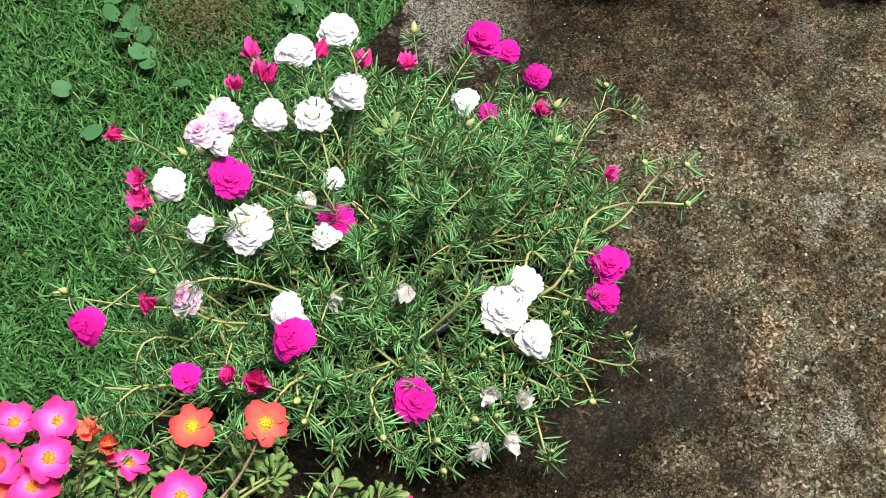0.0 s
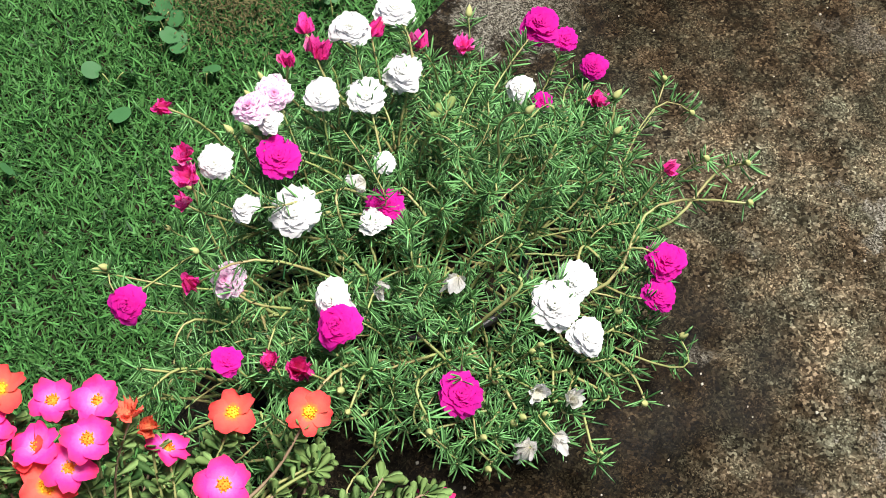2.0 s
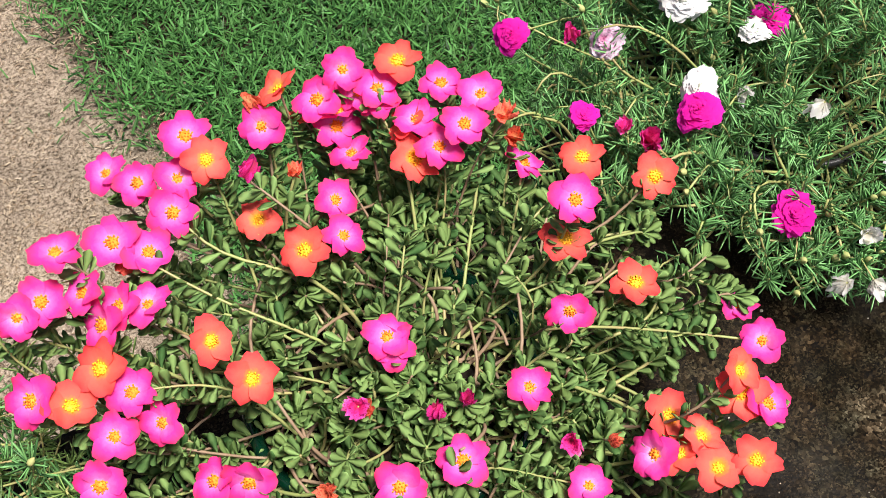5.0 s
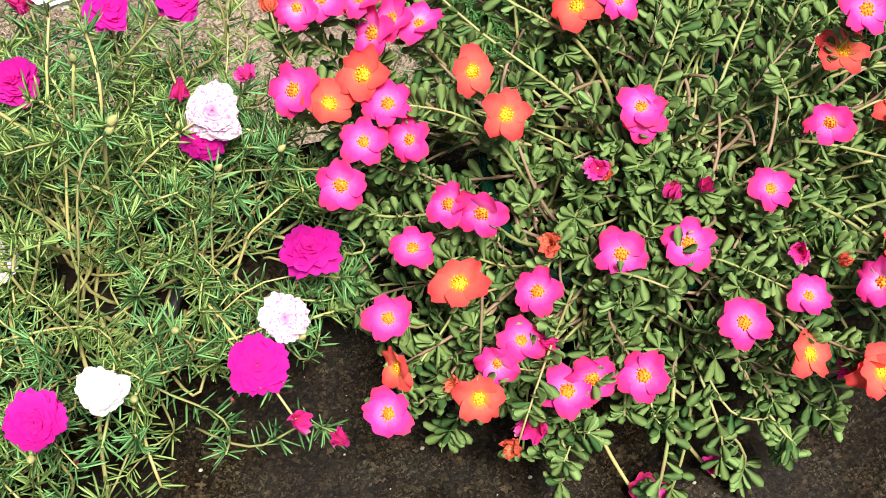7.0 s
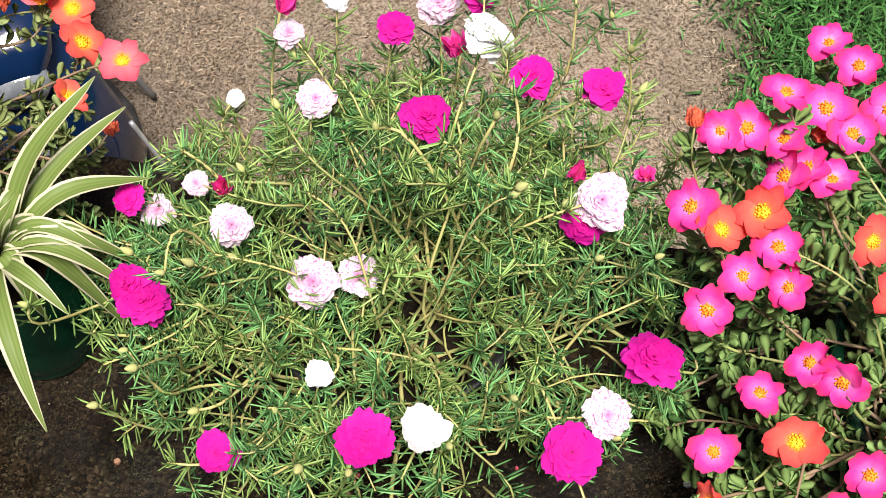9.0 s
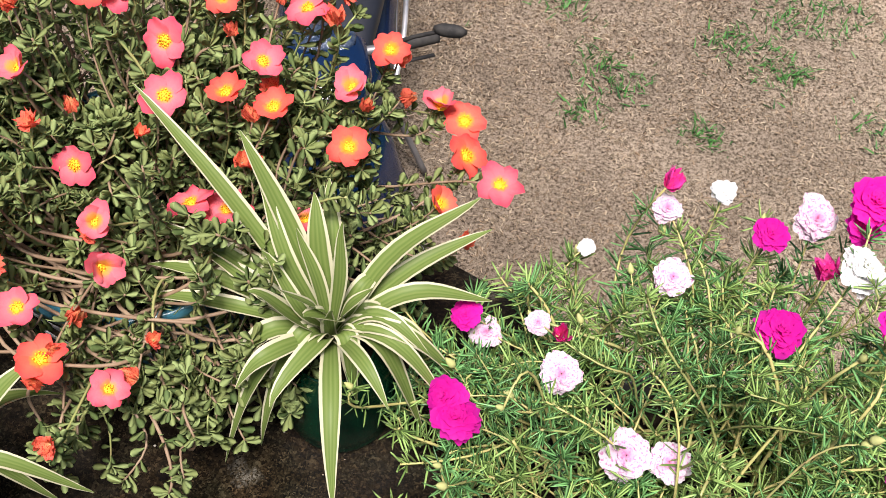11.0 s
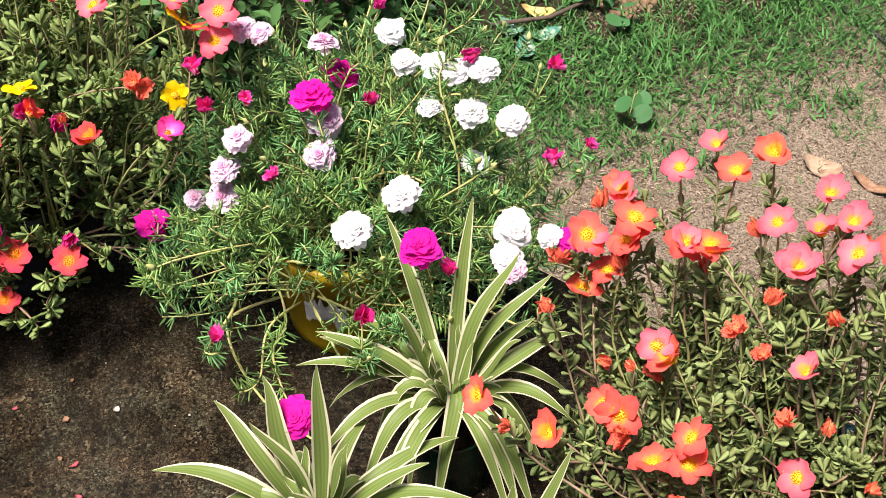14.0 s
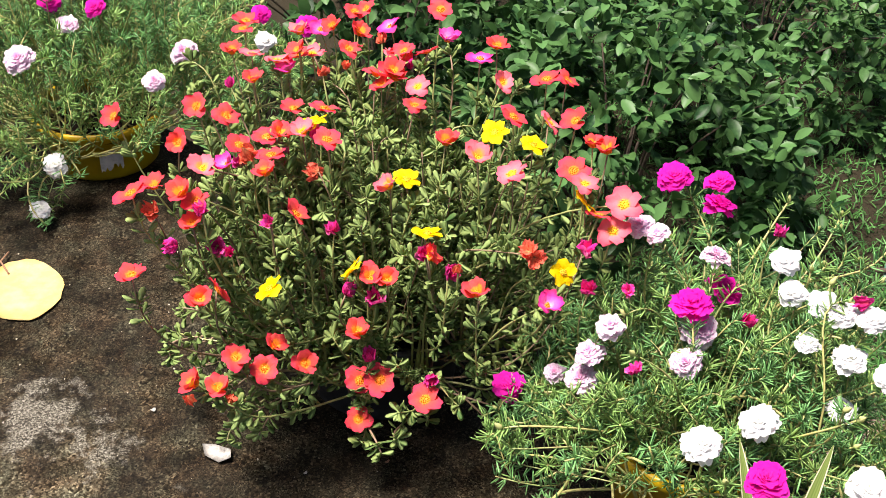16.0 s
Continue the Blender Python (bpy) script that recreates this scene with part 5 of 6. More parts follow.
spider_plant((-2.17, -0.07), 0.155, [
    (-2.29, -0.23, 0.20), (-2.29, -0.20, 0.24), (-2.32, -0.07, 0.36), (-2.25, 0.01, 0.40), (-2.19, 0.03, 0.36),
    (-2.17, 0.06, 0.32), (-2.16, 0.05, 0.26), (-2.14, 0.10, 0.20), (-2.06, 0.05, 0.16), (-2.09, 0.01, 0.10),
    (-2.05, -0.05, 0.05), (-2.09, -0.11, 0.05), (-2.20, -0.18, 0.07), (-2.26, -0.18, 0.12), (-2.27, -0.19, 0.26),
    (-2.13, -0.12, 0.26), (-2.22, -0.12, 0.30), (-2.14, -0.16, 0.06), (-2.10, 0.0, 0.28)],
    PLASTIC["green"], "dark green plastic pot with a spider plant", 0.055, extra=16)
spider_plant((-1.87, -0.17), 0.14, [
    (-1.89, -0.09, 0.38), (-1.90, -0.15, 0.34), (-1.85, -0.09, 0.27), (-1.82, -0.06, 0.25), (-1.75, -0.03, 0.24),
    (-1.94, -0.21, 0.31), (-2.00, -0.27, 0.24), (-1.80, -0.20, 0.10), (-1.76, -0.12, 0.09), (-1.93, -0.27, 0.10), (-1.85, -0.29, 0.08), (-1.73, -0.18, 0.16)],
    PLASTIC["black"], "dark plastic pot with a young spider plant", extra=9)
spider_plant((-2.09, -0.29), 0.14, [
    (-2.20, -0.36, 0.29), (-2.19, -0.31, 0.32), (-2.12, -0.25, 0.37), (-2.04, -0.17, 0.24), (-2.00, -0.12, 0.20),
    (-2.24, -0.44, 0.18), (-2.07, -0.25, 0.28), (-2.14, -0.32, 0.30), (-2.19, -0.40, 0.08), (-2.13, -0.36, 0.05),
    (-2.02, -0.31, 0.10), (-2.00, -0.25, 0.12), (-2.08, -0.40, 0.07)],
    PLASTIC["black"], "small dark plastic pot with a spider plant", 0.05, extra=12)

# ---- buds at the tips of the moss roses ----
v, f = lathe([(0.06, 0.0), (0.26, 0.15), (0.3, 0.4), (0.2, 0.75), (0.02, 1.05)], 8)
BUD_MESH = mesh_from("bud", v, f, MAT["bud"])
for key, p in PLANTS.items():
    if p["kind"] != "needle":
        continue
    base = np.array(ROOT[key].matrix_basis.translation)
    for _ in range(40):
        r, a = math.sqrt(rng.uniform(0.1, 1.15)), rng.uniform(0, 2 * np.pi)
        tip = np.array([p["at"][0] + p["spread"][0] * r * math.cos(a), p["at"][1] + p["spread"][1] * r * math.sin(a), p["low"] + 0.07 + (p["top"] - p["low"]) * max(0.0, 1 - r**2.5) + rng.uniform(0, 0.04)])
        if on_open_side(key, tip[0], tip[1]):
            continue
        near = np.array(SPOTS[key])
        gap = np.hypot(near[:, 0] - tip[0], near[:, 1] - tip[1])
        if gap.min() < 0.06:
            tip[2] = min(tip[2], near[gap.argmin(), 2] - 0.03)
        sprig(key, tip, leafy=0.7)
        face = unit(np.array([math.cos(a), math.sin(a), 1.2]))
        child("bud", BUD_MESH, ROOT[key], Matrix.Translation(tip - base) @ Vector(face).to_track_quat("Z", "Y").to_matrix().to_4x4() @ Matrix.Scale(rng.uniform(0.011, 0.016), 4))

for x, y, z in ((0.46, -0.25, 0.14), (0.29, -0.365, 0.22), (0.27, -0.43, 0.2), (0.03, -0.42, 0.1), (-0.18, 0.13, 0.24), (0.44, -0.30, 0.12), (0.36, -0.40, 0.16), (-0.17, 0.16, 0.2)):
    tip = np.array([x, y, z])
    sprig("A", tip, leafy=0.45)
    child("bud", BUD_MESH, ROOT["A"], Matrix.Translation(tip - np.array(ROOT["A"].matrix_basis.translation)) @ pose(0, 0, 0, 35, 0, 250) @ Matrix.Scale(0.014, 4))

# taller, nearly bare shoots at the back of two moss roses
for key, count, x0, x1, y0, y1, z0, z1 in (("C", 20, -1.3, -0.85, 0.08, 0.26, 0.27, 0.35), ("E", 18, -2.75, -2.35, 0.1, 0.26, 0.34, 0.42)):
    base = np.array(ROOT[key].matrix_basis.translation)
    for _ in range(count):
        tip = np.array([rng.uniform(x0, x1), rng.uniform(y0, y1), rng.uniform(z0, z1)])
        near = np.array(SPOTS[key])
        gap = np.hypot(near[:, 0] - tip[0], near[:, 1] - tip[1])
        if gap.min() < 0.05:
            continue
        sprig(key, tip, leafy=0.6)
        child("bud", BUD_MESH, ROOT[key], Matrix.Translation(tip - base) @ pose(0, 0, 0, rng.uniform(-30, 30), rng.uniform(-30, 30), 0) @ Matrix.Scale(rng.uniform(0.009, 0.014), 4))

# a stray purslane sprig among the needles, and stems trailing on the slab
base = np.array(ROOT["A"].matrix_basis.translation)
stray = child("stray_sprig", mesh_from("stray_sprig", *[x.tolist() if hasattr(x, "tolist") else x for x in tube(bezier(np.array([0.02, 0.0, 0.0]), np.array([0.05, 0.02, 0.06]), np.array([0.07, 0.016, 0.262]) - (0, 0, base[2]), 9), 0.0022, 5)], MAT["stalk"]), ROOT["A"], label="stray broad-leaved sprig")
for k in range(11):
    way = unit(np.array([math.cos(2.4 * k), math.sin(2.4 * k), 0.35]))
    fr = frames_along(way[None], size=0.024)[0] * (1.25, 1, 1)
    spot = np.array([0.07, 0.016, 0.262 - base[2] - 0.004 * k])
    child("leaf", LEAF_MESH[k % 3], stray, Matrix(np.block([[fr, spot[:, None]], [np.zeros((1, 3)), np.ones((1, 1))]]).tolist()))
for key, line, needles in (("E", [(-2.5, -0.14, 0.1), (-2.57, -0.24, 0.04), (-2.52, -0.25, 0.012), (-2.45, -0.25, 0.01), (-2.37, -0.24, 0.012), (-2.3, -0.21, 0.015)], 60), ("B", [(-0.66, -0.25, 0.16), (-0.69, -0.31, 0.1), (-0.68, -0.36, 0.04), (-0.67, -0.41, 0.012)], 0), ("B", [(-0.6, -0.26, 0.15), (-0.63, -0.33, 0.1), (-0.61, -0.38, 0.05), (-0.59, -0.42, 0.012)], 0)):
    pts = np.array(line) - np.array(ROOT[key].matrix_basis.translation)
    t = np.linspace(0, len(pts) - 1, 26)
    fine = np.stack([np.interp(t, range(len(pts)), pts[:, k]) for k in range(3)], -1)
    for _ in range(4):
        fine[1:-1] = (fine[:-2] + 2 * fine[1:-1] + fine[2:]) / 4
    v, f = tube(fine, np.linspace(0.0026, 0.0018, 26), 6)
    runner = child("trailing_stem", mesh_from("trailing_stem", v.tolist(), f, MAT["tan"]), ROOT[key], label="long stem trailing down to the slab")
    if needles:
        h = Heap()
        i = rng.integers(0, 26, needles)
        h.strew(NEEDLE[0], NEEDLE[1], frames_along(rng.normal(0, 1, (needles, 3)) + (0, 0, 0.9), size=rng.uniform(0.012, 0.022, needles)), fine[i])
        child("leaves", h.mesh("leaves", MAT["needle_pale"]), runner, kind="stuff")

# ---- labels on the tubs ----


def wrap_label(parent, r, a0, a1, z0, z1, mat, name="paper_label", label="", rough_edge=0.15):
    n, v = 12, []
    for i in range(n + 1):
        a = a0 + (a1 - a0) * i / n
        for z in (z0 + (z1 - z0) * rough_edge * rng.uniform(), z1 - (z1 - z0) * rough_edge * rng.uniform()):
            for d in (0.0, 0.0016):
                v.append(((r + d) * math.cos(a), (r + d) * math.sin(a), z))
    f = []
    for i in range(n):
        k = 4 * i
        f += [(k + 1, k + 5, k + 7, k + 3), (k, k + 2, k + 6, k + 4), (k + 2, k + 3, k + 7, k + 6), (k, k + 4, k + 5, k + 1)]
    return child(name, mesh_from(name, v, f, mat, False), parent, label=label)


TUBS = {ob["label"]: ob for ob in scene.objects if ob.name.startswith("flower_pot")}
for text, tub in TUBS.items():
    if "torn grey" in text:
        wrap_label(tub, 0.128, radians(-58), radians(-30), 0.08, 0.15, PLASTIC["label"], label="torn grey paper label", rough_edge=0.35)
    if "crumpled" in text:
        wrap_label(tub, 0.137, radians(2), radians(22), 0.035, 0.09, PLASTIC["label"], label="crumpled grey label", rough_edge=0.35)
    if "printed" in text:
        for k in range(3):
            wrap_label(tub, 0.16 + 0.001 * k, radians(-115), radians(-62), 0.145 - 0.03 * k, 0.152 - 0.03 * k, PLASTIC["label"], "print_bar", "pale printed bar", 0.05)

# ---- scooter parked on the yard ----
PAINT = {
    "blue": plain("deep_blue_paint", (0.002, 0.012, 0.042), 0.12, spec=0.7, wear=(0.003, 0.016, 0.06), scale=4, relief=0.01),
    "seat": plain("black_vinyl", (0.011, 0.013, 0.019), 0.42, wear=(0.016, 0.018, 0.025), scale=12, relief=0.04),
    "chrome": plain("chrome", (0.85, 0.86, 0.88), 0.28, 0.75, wear=(0.6, 0.61, 0.63), relief=0.02),
    "rubber": plain("rubber", (0.012, 0.012, 0.012), 0.8, wear=(0.04, 0.038, 0.035)),
    "glass": plain("headlamp_glass", (0.16, 0.18, 0.2), 0.06, 0.2, wear=(0.28, 0.3, 0.32)),
    "wrap": plain("clear_wrap", (0.008, 0.02, 0.05), 0.12, spec=0.8, wear=(0.06, 0.085, 0.12), scale=60, relief=0.9),
    "red": plain("red_lens", (0.35, 0.008, 0.01), 0.15),
    "grey": plain("grey_alloy", (0.25, 0.25, 0.26), 0.45, 0.7),
    "script": plain("silver_script", (0.4, 0.42, 0.45), 0.4),
}


def loft(sections, seg=20):
    """A closed skin through oval sections (x, z middle, half width, half height, squareness)."""
    v, f = [], []
    for x, z, w, hh, sq in sections:
        for j in range(seg):
            a = 2 * math.pi * j / seg
            c, s = math.cos(a), math.sin(a)
            v.append((x, w * math.copysign(abs(c) ** sq, c), z + hh * math.copysign(abs(s) ** sq, s)))
    for i in range(len(sections) - 1):
        for j in range(seg):
            k = (j + 1) % seg
            f.append((i * seg + j, i * seg + k, (i + 1) * seg + k, (i + 1) * seg + j))
    f.append(tuple(range(seg))[::-1])
    f.append(tuple((len(sections) - 1) * seg + j for j in range(seg)))
    return v, f


def ride_tube(name, pts, r, mat, root, label=""):
    pts = np.array(pts, float)
    t = np.linspace(0, len(pts) - 1, 6 * len(pts))
    fine = np.stack([np.interp(t, range(len(pts)), pts[:, k]) for k in range(3)], -1)
    for _ in range(3):
        fine[1:-1] = (fine[:-2] + 2 * fine[1:-1] + fine[2:]) / 4
    v, f = tube(fine, r, 10)
    return child(name, mesh_from(name, v.tolist(), f, mat), root, label=label)


def scooter(at, turn):
    root = thing("scooter", "dark blue scooter with black seat and chrome rails, parked on sand", "scooter", at, turn=turn)

    def add(name, shape, mat, label=""):
        return child(name, mesh_from(name, shape[0], shape[1], PAINT[mat]), root, label=label)

    # seat: long pad, wide behind, narrow in front
    add("seat", loft([(-0.355, 0.77, 0.05, 0.02, 0.8), (-0.335, 0.775, 0.105, 0.04, 0.7), (-0.26, 0.785, 0.145, 0.052, 0.65), (-0.10, 0.785, 0.16, 0.056, 0.65), (0.05, 0.775, 0.155, 0.05, 0.65), (0.2, 0.765, 0.125, 0.045, 0.65), (0.33, 0.755, 0.095, 0.04, 0.7), (0.38, 0.745, 0.05, 0.025, 0.8)]), "seat", "black vinyl seat")
    add("body_panel", loft([(-0.62, 0.66, 0.03, 0.02, 0.8), (-0.56, 0.66, 0.11, 0.06, 0.75), (-0.4, 0.63, 0.16, 0.1, 0.75), (-0.1, 0.6, 0.18, 0.13, 0.75), (0.15, 0.55, 0.165, 0.16, 0.75), (0.32, 0.5, 0.12, 0.18, 0.75), (0.38, 0.48, 0.06, 0.14, 0.8)]), "blue")
    add("footboard", loft([(0.3, 0.33, 0.15, 0.03, 0.5), (0.4, 0.31, 0.19, 0.03, 0.5), (0.62, 0.31, 0.19, 0.03, 0.5), (0.68, 0.33, 0.14, 0.03, 0.5)]), "rubber")
    apron = []
    for z, x, w, d in ((0.3, 0.64, 0.17, 0.05), (0.45, 0.69, 0.20, 0.06), (0.62, 0.70, 0.19, 0.07), (0.8, 0.67, 0.15, 0.07), (0.92, 0.63, 0.09, 0.05)):
        apron.append((x, w, z, d))
    seg, v, f = 20, [], []
    for x, w, z, d in apron:
        for j in range(seg):
            a = 2 * math.pi * j / seg
            c, s = math.cos(a), math.sin(a)
            v.append((x + d * c - 0.06 * s * s, w * math.copysign(abs(s) ** 0.75, s), z))
    for i in range(len(apron) - 1):
        for j in range(seg):
            k = (j + 1) % seg
            f.append((i * seg + j, i * seg + k, (i + 1) * seg + k, (i + 1) * seg + j))
    f += [tuple(range(seg))[::-1], tuple((len(apron) - 1) * seg + j for j in range(seg))]
    add("front_apron", (v, f), "blue")
    add("front_fender", loft([(0.55, 0.42, 0.03, 0.02, 0.8), (0.62, 0.47, 0.07, 0.05, 0.8), (0.78, 0.5, 0.08, 0.05, 0.8), (0.92, 0.45, 0.075, 0.05, 0.8), (1.0, 0.36, 0.05, 0.04, 0.8)]), "blue")
    cowl = add("handlebar_cowl", loft([(0.45, 0.99, 0.06, 0.022, 0.8), (0.50, 0.995, 0.10, 0.042, 0.7), (0.59, 0.985, 0.112, 0.055, 0.7), (0.67, 0.955, 0.09, 0.055, 0.75), (0.72, 0.93, 0.05, 0.035, 0.8)]), "blue")
    child("headlight", mesh_from("headlight", *loft([(0.68, 0.925, 0.065, 0.035, 0.8), (0.722, 0.915, 0.07, 0.038, 0.8), (0.74, 0.905, 0.05, 0.028, 0.8)]), PAINT["glass"]), cowl, label="clear headlight")
    child("instrument_panel", mesh_from("instrument_panel", *loft([(0.45, 1.008, 0.05, 0.008, 0.7), (0.475, 1.025, 0.078, 0.016, 0.7), (0.53, 1.032, 0.075, 0.014, 0.7), (0.555, 1.03, 0.05, 0.008, 0.7)]), PAINT["wrap"]), cowl, label="instrument panel under crumpled clear plastic wrap")
    add("apron_light", loft([(0.7, 0.72, 0.04, 0.022, 0.8), (0.745, 0.71, 0.04, 0.02, 0.8), (0.758, 0.705, 0.025, 0.012, 0.8)]), "glass", "clear front lamp and chrome trim")
    for s in (-1, 1):
        ride_tube("handlebar", [(0.52, 0.07 * s, 0.99), (0.5, 0.15 * s, 0.985), (0.485, 0.19 * s, 0.98)], 0.012, PAINT["grey"], root)
        ride_tube("grip", [(0.49, 0.175 * s, 0.98), (0.45, 0.27 * s, 0.965)], 0.016, PAINT["rubber"], root)
        ride_tube("brake_lever", [(0.52, 0.15 * s, 0.98), (0.535, 0.18 * s, 0.97), (0.5, 0.26 * s, 0.955)], 0.005, PAINT["rubber"], root)
        ride_tube("mirror_stalk", [(0.51, 0.16 * s, 0.99), (0.53, 0.2 * s, 1.05), (0.55, 0.265 * s, 1.09)], 0.005, PAINT["rubber"], root)
        v, f = loft([(-0.012, 0, 0.04, 0.024, 0.8), (0.0, 0, 0.05, 0.03, 0.75), (0.018, 0, 0.04, 0.022, 0.8), (0.026, 0, 0.016, 0.01, 0.9)])
        child("mirror", mesh_from("mirror", v, f, PAINT["rubber"]), root, pose(0.56, 0.295 * s, 1.105, 0, 0, -12 * s) @ Matrix.Diagonal((0.6, 0.8, 0.6, 1)), "black mirror housing")
        # crash bar along the side
        ride_tube("side_rail", [(-0.62, 0.12 * s, 0.62), (-0.52, (0.2 - 0.03 * s) * s, 0.62), (-0.25, (0.235 - 0.03 * s) * s, 0.6), (0.05, (0.22 - 0.03 * s) * s, 0.56), (0.18, 0.16 * s, 0.49)], 0.008, PAINT["chrome"], root, "chrome side rail")
        ride_tube("apron_rail", [(0.72, 0.06 * s, 0.28), (0.78, 0.2 * s, 0.32), (0.76, 0.23 * s, 0.5), (0.72, 0.19 * s, 0.68)], 0.006, PAINT["chrome"], root, "chrome front rail")
    ride_tube("grab_rail", [(0.04, 0.165, 0.73), (-0.12, 0.172, 0.775), (-0.27, 0.16, 0.815), (-0.36, 0.105, 0.835), (-0.39, 0.0, 0.84), (-0.36, -0.105, 0.835), (-0.27, -0.16, 0.815), (-0.12, -0.172, 0.775), (0.04, -0.165, 0.73)], 0.016, PAINT["chrome"], root, "thick chrome grab rail round the seat's tail")
    ride_tube("carrier_rail", [(-0.4, 0.13, 0.8), (-0.56, 0.13, 0.8), (-0.66, 0.07, 0.8), (-0.68, 0, 0.8), (-0.66, -0.07, 0.8), (-0.56, -0.13, 0.8), (-0.4, -0.13, 0.8)], 0.008, PAINT["chrome"], root, "thin chrome carrier rail")
    add("tail_light", loft([(-0.66, 0.64, 0.04, 0.02, 0.8), (-0.63, 0.65, 0.075, 0.035, 0.8), (-0.58, 0.66, 0.08, 0.04, 0.8)]), "red", "red tail light")
    # seat lettering and trim as plain silver bars
    for k in range(11):
        bm = box(0.011, 0.0022, 0.0016, 0.0006, 1)
        part("seat_mark", bm, PAINT["script"], root, "silver seat mark", pose(-0.12 + 0.014 * k, 0.004 * (k % 3), 0.8425 - 0.0012 * k, 0, 0, 35 * (-1) ** k))
    for x in (0.87, -0.38):
        wheel = thing("wheel", "", "")
        wheel.parent = root
        wheel.matrix_basis = pose(x, 0, 0.21)
        ring = [(0.135 + 0.05 + 0.04 * math.cos(a), 0.045 * math.sin(a)) for a in np.linspace(0, 2 * np.pi, 13)]
        v, f = lathe(ring, 32)
        child("tyre", mesh_from("tyre", v, f, PAINT["rubber"]), wheel, pose(0, 0, 0, 90))
        v, f = lathe([(0.02, -0.03), (0.05, -0.032), (0.13, -0.02), (0.15, -0.03), (0.15, 0.03), (0.13, 0.02), (0.05, 0.032), (0.02, 0.03)], 24)
        child("rim", mesh_from("rim", v, f, PAINT["grey"]), wheel, pose(0, 0, 0, 90))
        for key in ("label", "category"):
            if key in wheel:
                del wheel[key]
    ride_tube("fork", [(0.58, 0, 0.9), (0.75, 0.0, 0.5), (0.87, 0.08, 0.21)], 0.018, PAINT["grey"], root)
    ride_tube("side_stand", [(0.1, 0.14, 0.3), (0.16, 0.24, 0.02)], 0.01, PAINT["grey"], root)
    add("engine", loft([(-0.5, 0.25, 0.05, 0.06, 0.7), (-0.4, 0.24, 0.12, 0.09, 0.6), (0.0, 0.27, 0.14, 0.1, 0.6), (0.2, 0.3, 0.1, 0.08, 0.6)]), "grey")
    return root


scooter((-2.13, 1.86, YARD), radians(-74))

# ---- shrubs and weeds of the yard ----
OVAL = flat_leaf_template(0.52, 0.2, 0.2)


def shrub(at, spread, height, leaves, leaf, label, low=0.05, mat="shrub"):
    root = thing("shrub", label, "bush", at, "yard shrubs")
    ends = []
    for k in range(16):
        a = 2.4 * k + rng.uniform(-0.4, 0.4)
        reach = rng.uniform(0.35, 0.95)
        tip = np.array([spread[0] * reach * math.cos(a), spread[1] * reach * math.sin(a), height * rng.uniform(0.55, 1.0) * (1.15 - 0.5 * reach)])
        line = bezier(np.array([0.06 * math.cos(a), 0.06 * math.sin(a), -0.05]), tip * (0.35, 0.35, 0.75), tip, 9)
        v, f = tube(line, np.linspace(0.009, 0.003, 9), 6)
        child("branch", mesh_from("branch", v.tolist(), f, MAT["bark"]), root)
        ends.append(line)
    h = Heap()
    n = leaves
    a, u = rng.uniform(0, 2 * np.pi, n), rng.uniform(-0.15, 1, n)
    shell = rng.uniform(0.55, 1.0, n) ** 0.5
    lump = np.array([1 + 0.28 * noise.noise((3 * math.cos(q) + at[0], 3 * math.sin(q), 3 * w)) for q, w in zip(a, u)])
    r = np.sqrt(np.maximum(0, 1 - np.abs(u) ** 2.2)) * shell * lump
    spot = np.stack([spread[0] * r * np.cos(a), spread[1] * r * np.sin(a), low + height * (0.08 + 0.9 * np.maximum(u, -0.05) * shell * lump)], -1)
    out = unit(np.stack([np.cos(a), np.sin(a), 0.5 * u + 0.2], -1))
    way = unit(out + rng.normal(0, 0.55, (n, 3)) + (0, 0, 0.1))
    # leaves in little fans
    fans = np.repeat(np.arange(n), 5)
    spot = spot[fans] + rng.normal(0, leaf * 0.22, (5 * n, 3))
    way = unit(way[fans] + rng.normal(0, 0.65, (5 * n, 3)))
    h.strew(OVAL[0], OVAL[1], frames_along(way, size=rng.uniform(0.65, 1.15, 5 * n) * leaf), spot)
    child("crown", h.mesh("crown", MAT[mat]), root, kind="stuff")
    return root


shrub((-6.0, 0.85, YARD), (1.0, 0.95), 1.25, 950, 0.09, "leafy dark green garden shrub beyond the slab")
shrub((-7.0, -0.1, YARD), (1.0, 1.0), 1.7, 760, 0.095, "tall dark green shrub at the yard's edge")
shrub((-7.3, 2.0, YARD), (0.9, 0.8), 0.95, 560, 0.085, "low spreading green shrub")
shrub((-8.6, 1.0, YARD), (1.2, 1.3), 1.9, 420, 0.13, "far dark green shrub at the yard's edge")
shrub((-6.1, 2.74, YARD), (0.3, 0.26), 0.34, 420, 0.035, "small weedy bush with white flowers", mat="weed")


def heart_leaf():
    v, f, n = [], [], 18
    for ring in (0.0, 0.55, 1.0):
        for k in range(n):
            a = 2 * math.pi * k / n
            r = ring * (0.5 + 0.12 * math.cos(a) - 0.22 * math.exp(-((a - math.pi) ** 2) * 5) + 0.06 * math.cos(2 * a))
            v.append((r * math.sin(a), 0.42 + r * math.cos(a), 0.05 * ring * ring - 0.12 * abs(math.sin(a)) * ring * r))
    for i in range(2):
        for k in range(n):
            j = (k + 1) % n
            f.append((i * n + k, i * n + j, (i + 1) * n + j, (i + 1) * n + k))
    return mesh_from("leaf", v, f, MAT["weed"])


HEART = heart_leaf()


